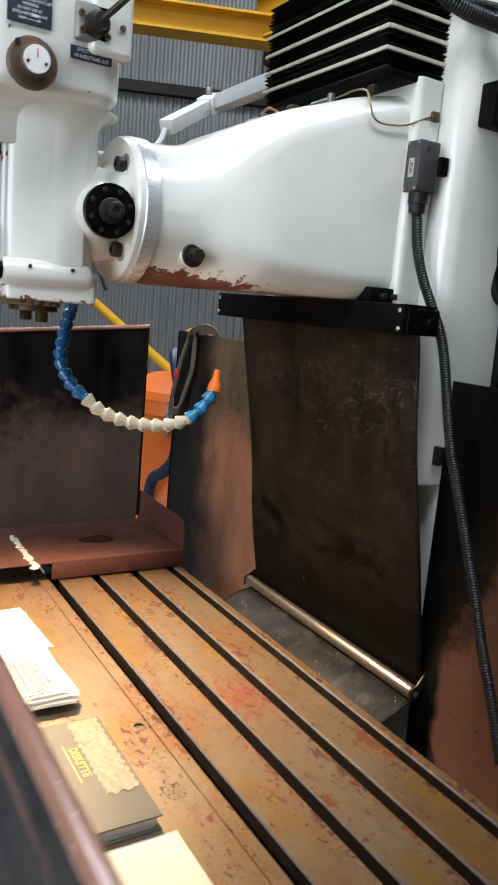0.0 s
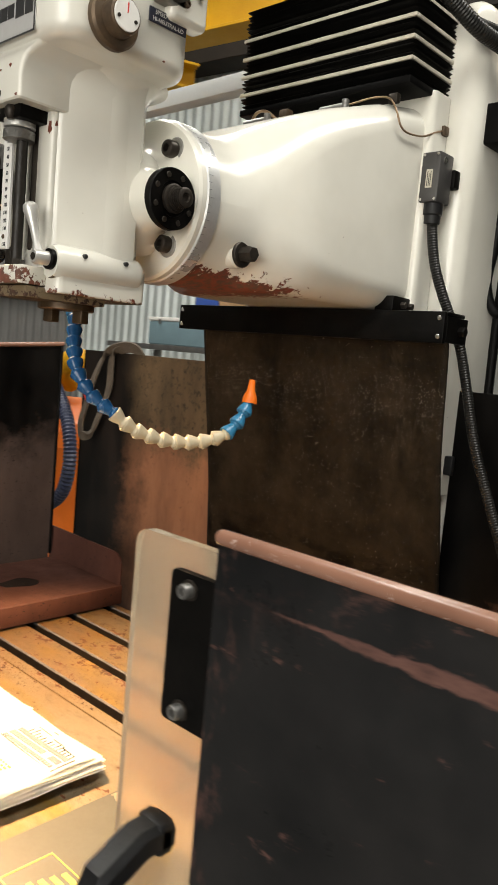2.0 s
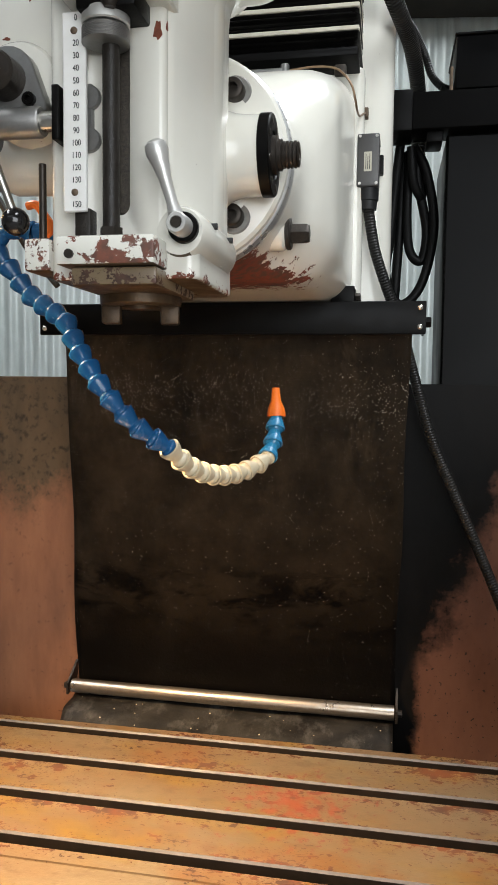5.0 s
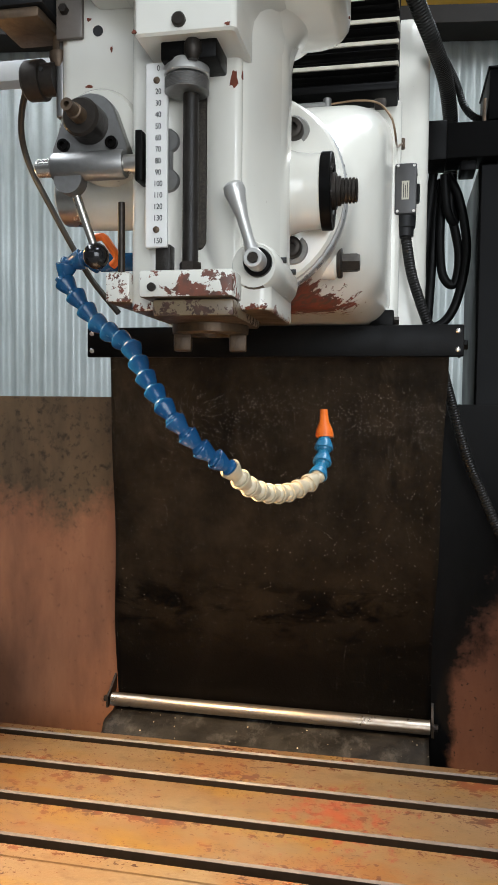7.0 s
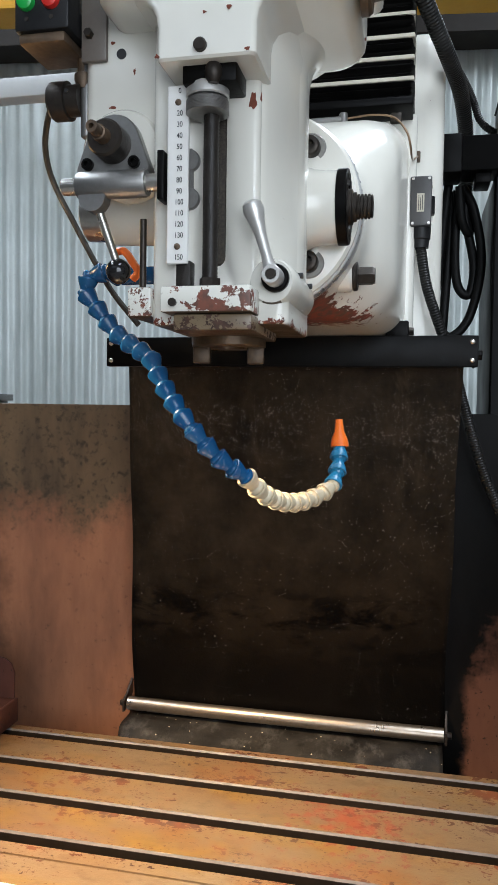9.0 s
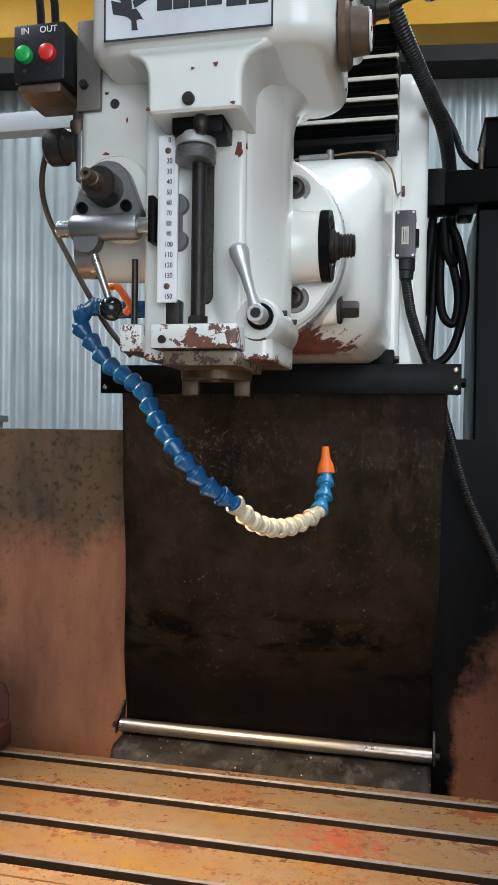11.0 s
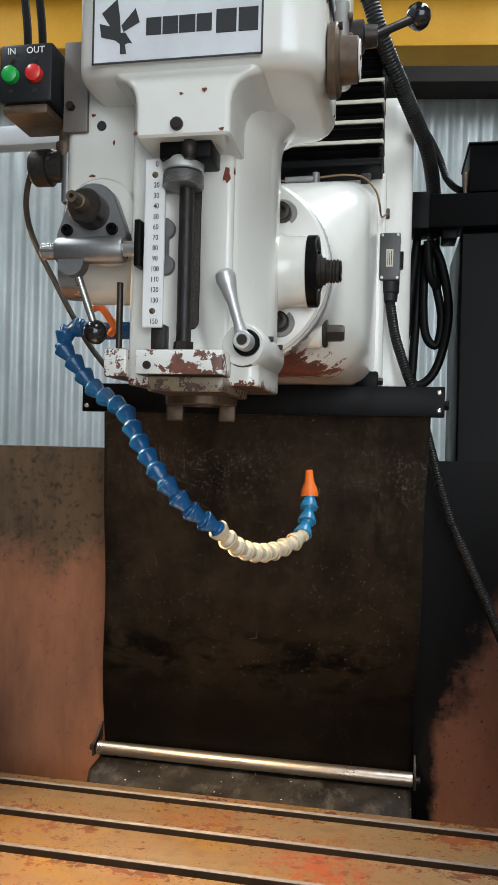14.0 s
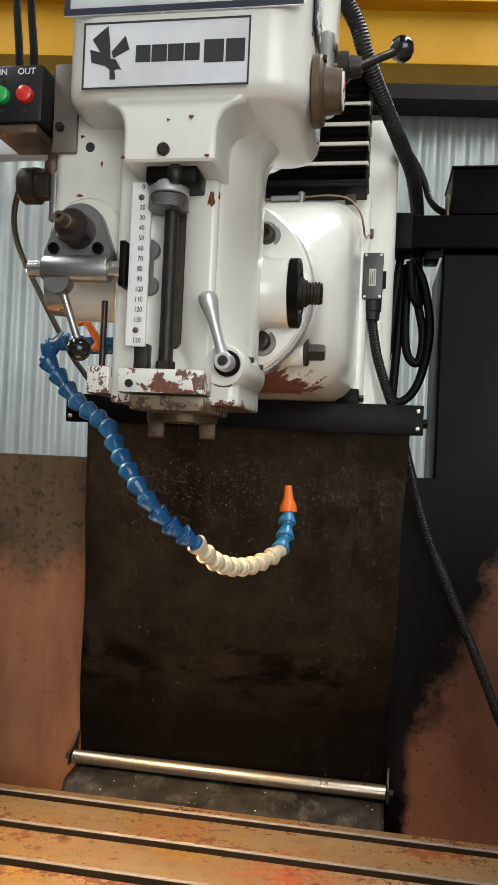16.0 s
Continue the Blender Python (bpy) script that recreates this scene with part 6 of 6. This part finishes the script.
for k in range(4):
    bm, x = None, -0.318 + 0.006 * (k % 2)
    while x < -0.262:
        w = random.uniform(0.003, 0.007)
        bm = print_bar(bm, x, x + w, -0.703 + 0.0062 * k, -0.7005 + 0.0062 * k)
        x += w + random.uniform(0.002, 0.004)
    part("stamp_line", bm, gold_ink, top, "ochre stamp line")

# ---- webbing strap over the back sheet ----
st = thing("lifting_strap", (-1.1, 0.03, 1.3), "grubby webbing strap with a red band over the sheet", "strap")


def ribbon(pts, w, th, side):
    line = smooth_path(pts, 8)
    bm = bmesh.new()
    sd = Vector(side).normalized()
    rings = []
    for i, p in enumerate(line):
        dd = (line[min(i + 1, len(line) - 1)] - line[max(i - 1, 0)]).normalized()
        s = (sd - dd * sd.dot(dd)).normalized()
        n = dd.cross(s)
        rings.append([bm.verts.new(p + s * a * w / 2 + n * b * th / 2) for a, b in ((1, 1), (-1, 1), (-1, -1), (1, -1))])
    skin(bm, rings)
    return bm


part("webbing", ribbon([(-0.97, 0.06, 1.52), (-0.985, 0.036, 1.560), (-1.03, 0.020, 1.562), (-1.085, 0.012, 1.535), (-1.125, 0.008, 1.47), (-1.150, 0.006, 1.40), (-1.172, 0.006, 1.34), (-1.160, 0.004, 1.305), (-1.12, 0.006, 1.32), (-1.085, 0.010, 1.385), (-1.065, 0.016, 1.45), (-1.062, 0.018, 1.53), (-1.03, 0.026, 1.556), (-0.99, 0.040, 1.556), (-0.975, 0.06, 1.50)], 0.027, 0.005, (0.75, -0.1, 0.55)), strap_mat, st)
part("red_band", ribbon([(-1.142, 0.004, 1.428), (-1.150, 0.003, 1.412)], 0.033, 0.010, (0.75, -0.1, 0.55)), red_plastic, st)

# ---- things beyond the machine ----
ob = thing("orange_drum", (-2.10, 0.57, 0.0), "orange plastic vacuum drum with steel latch", "drum")
part("drum", lathe((-2.10, 0.57, 0.0), (-2.10, 0.57, 1.22), [(0, 0.30), (0.03, 0.31), (0.5, 0.315), (0.52, 0.325), (0.55, 0.325), (0.57, 0.315), (0.93, 0.315), (0.95, 0.33), (1.0, 0.325), (1.0, 0.05)], 40), orange_bin, ob)
part("lid", lathe((-2.10, 0.57, 1.22), (-2.10, 0.57, 1.33), [(0, 0.33), (0.3, 0.32), (0.8, 0.22), (1, 0.10)], 36), orange_bin, ob)
lt = part("latch", box(-1.895, -1.865, 0.325, 0.36, 1.10, 1.22, 0.006), grey_steel, ob, "grey steel toggle latch")
part("lever", box(-1.887, -1.873, 0.312, 0.326, 1.08, 1.17, 0.003), steel, lt)
part("hook", rod((-1.880, 0.320, 1.165), (-1.880, 0.330, 1.235), 0.005, 10), steel, lt)
hs = thing("suction_hose", (-1.6, 0.3, 0.6), "navy ribbed suction hose in front of the drum", "hose")
part("hose", tube([(-2.1, 0.55, 1.38), (-1.95, 0.38, 1.42), (-1.72, 0.27, 1.40), (-1.56, 0.22, 1.30), (-1.50, 0.20, 1.18), (-1.53, 0.20, 1.06), (-1.66, 0.22, 0.98), (-1.85, 0.26, 0.90), (-2.0, 0.3, 0.72)], 0.024, 14, 8, 0.0035, 0.013), navy_hose, hs)
yd = thing("yellow_duct", (-1.9, 0.5, 1.4), "yellow flexible duct bending behind the sheet", "duct")
part("duct", tube([(-2.05, 0.55, 1.40), (-1.93, 0.44, 1.45), (-1.78, 0.36, 1.49), (-1.62, 0.32, 1.50), (-1.45, 0.30, 1.47)], 0.042, 14, 8, 0.005, 0.02), yellow_paint, yd)
yp = thing("yellow_pole", (-4.6, 0.6, 0.4), "yellow painted steel brace leaning in the shed", "brace")
part("pole", rod((-5.4, 0.582, 2.029), (0.29, 1.384, 0.012), 0.030, 16), yellow_paint, yp)
mc = thing("steel_case", (-3.6, 2.52, 1.61), "blue-grey steel case on the rack", "case")
part("case", box(-3.92, -3.225, 2.47, 2.58, 1.61, 1.785, 0.012, 3), blue_grey, mc)
part("lid", box(-3.925, -3.22, 2.465, 2.585, 1.786, 1.815, 0.008, 3), white_plastic, mc)
for x in (-3.78, -3.42):
    part("catch", box(x - 0.012, x + 0.012, 2.455, 2.4655, 1.765, 1.80, 0.003), grey_steel, mc)
bn = thing("work_bench", (-2.6, 2.65, 0.0), "tall grey steel rack against the wall", "rack")
part("top", box(-4.4, -2.55, 2.45, 2.95, 1.57, 1.61, 0.004), grey_steel, bn)
for x in (-4.3, -2.60):
    for y in (2.49, 2.90):
        part("leg", box(x - 0.025, x + 0.025, y - 0.025, y + 0.025, 0, 1.57, 0.003), grey_steel, bn)
bxx = thing("cardboard_box", (-3.2, 2.7, 1.61), "brown cardboard box standing on the rack", "box")
part("carton", box(-3.31, -3.03, 2.6, 2.85, 1.61, 2.05, 0.004), cardboard, bxx)
bl = thing("blue_case", (-3.45, 2.7, 1.61), "deep blue painted case on the rack", "case")
part("case", box(-3.56, -3.33, 2.6, 2.85, 1.61, 2.03, 0.006), blue_paint, bl)
rd = thing("cable_reel", (-2.88, 2.60, 1.61), "red cable reel with a pale hose coil in a green frame", "reel")
for x in (-2.995, -2.70):
    part("frame_post", box(x - 0.013, x + 0.013, 2.56, 2.60, 1.61, 2.05, 0.003), reel_green, rd)
part("frame_bar", box(-2.982, -2.713, 2.56, 2.60, 1.98, 2.005, 0.003), reel_green, rd)
part("reel", lathe((-2.895, 2.54, 1.80), (-2.895, 2.64, 1.80), [(0, 0.02), (0, 0.085), (0.12, 0.09), (0.2, 0.06), (0.8, 0.06), (0.88, 0.09), (1, 0.085), (1, 0.02)], 30), red_plastic, rd)
for k in range(3):
    r = 0.105 + 0.009 * k
    part("coil", tube([(-2.86 + r * math.cos(a * math.pi / 8), 2.525 - 0.012 * k, 1.735 + r * math.sin(a * math.pi / 8)) for a in range(8, 28)], 0.008, 10, 4), white_plastic, rd)
part("stand", box(-3.01, -2.69, 2.56, 2.72, 1.61, 1.632, 0.003), grey_steel, rd)
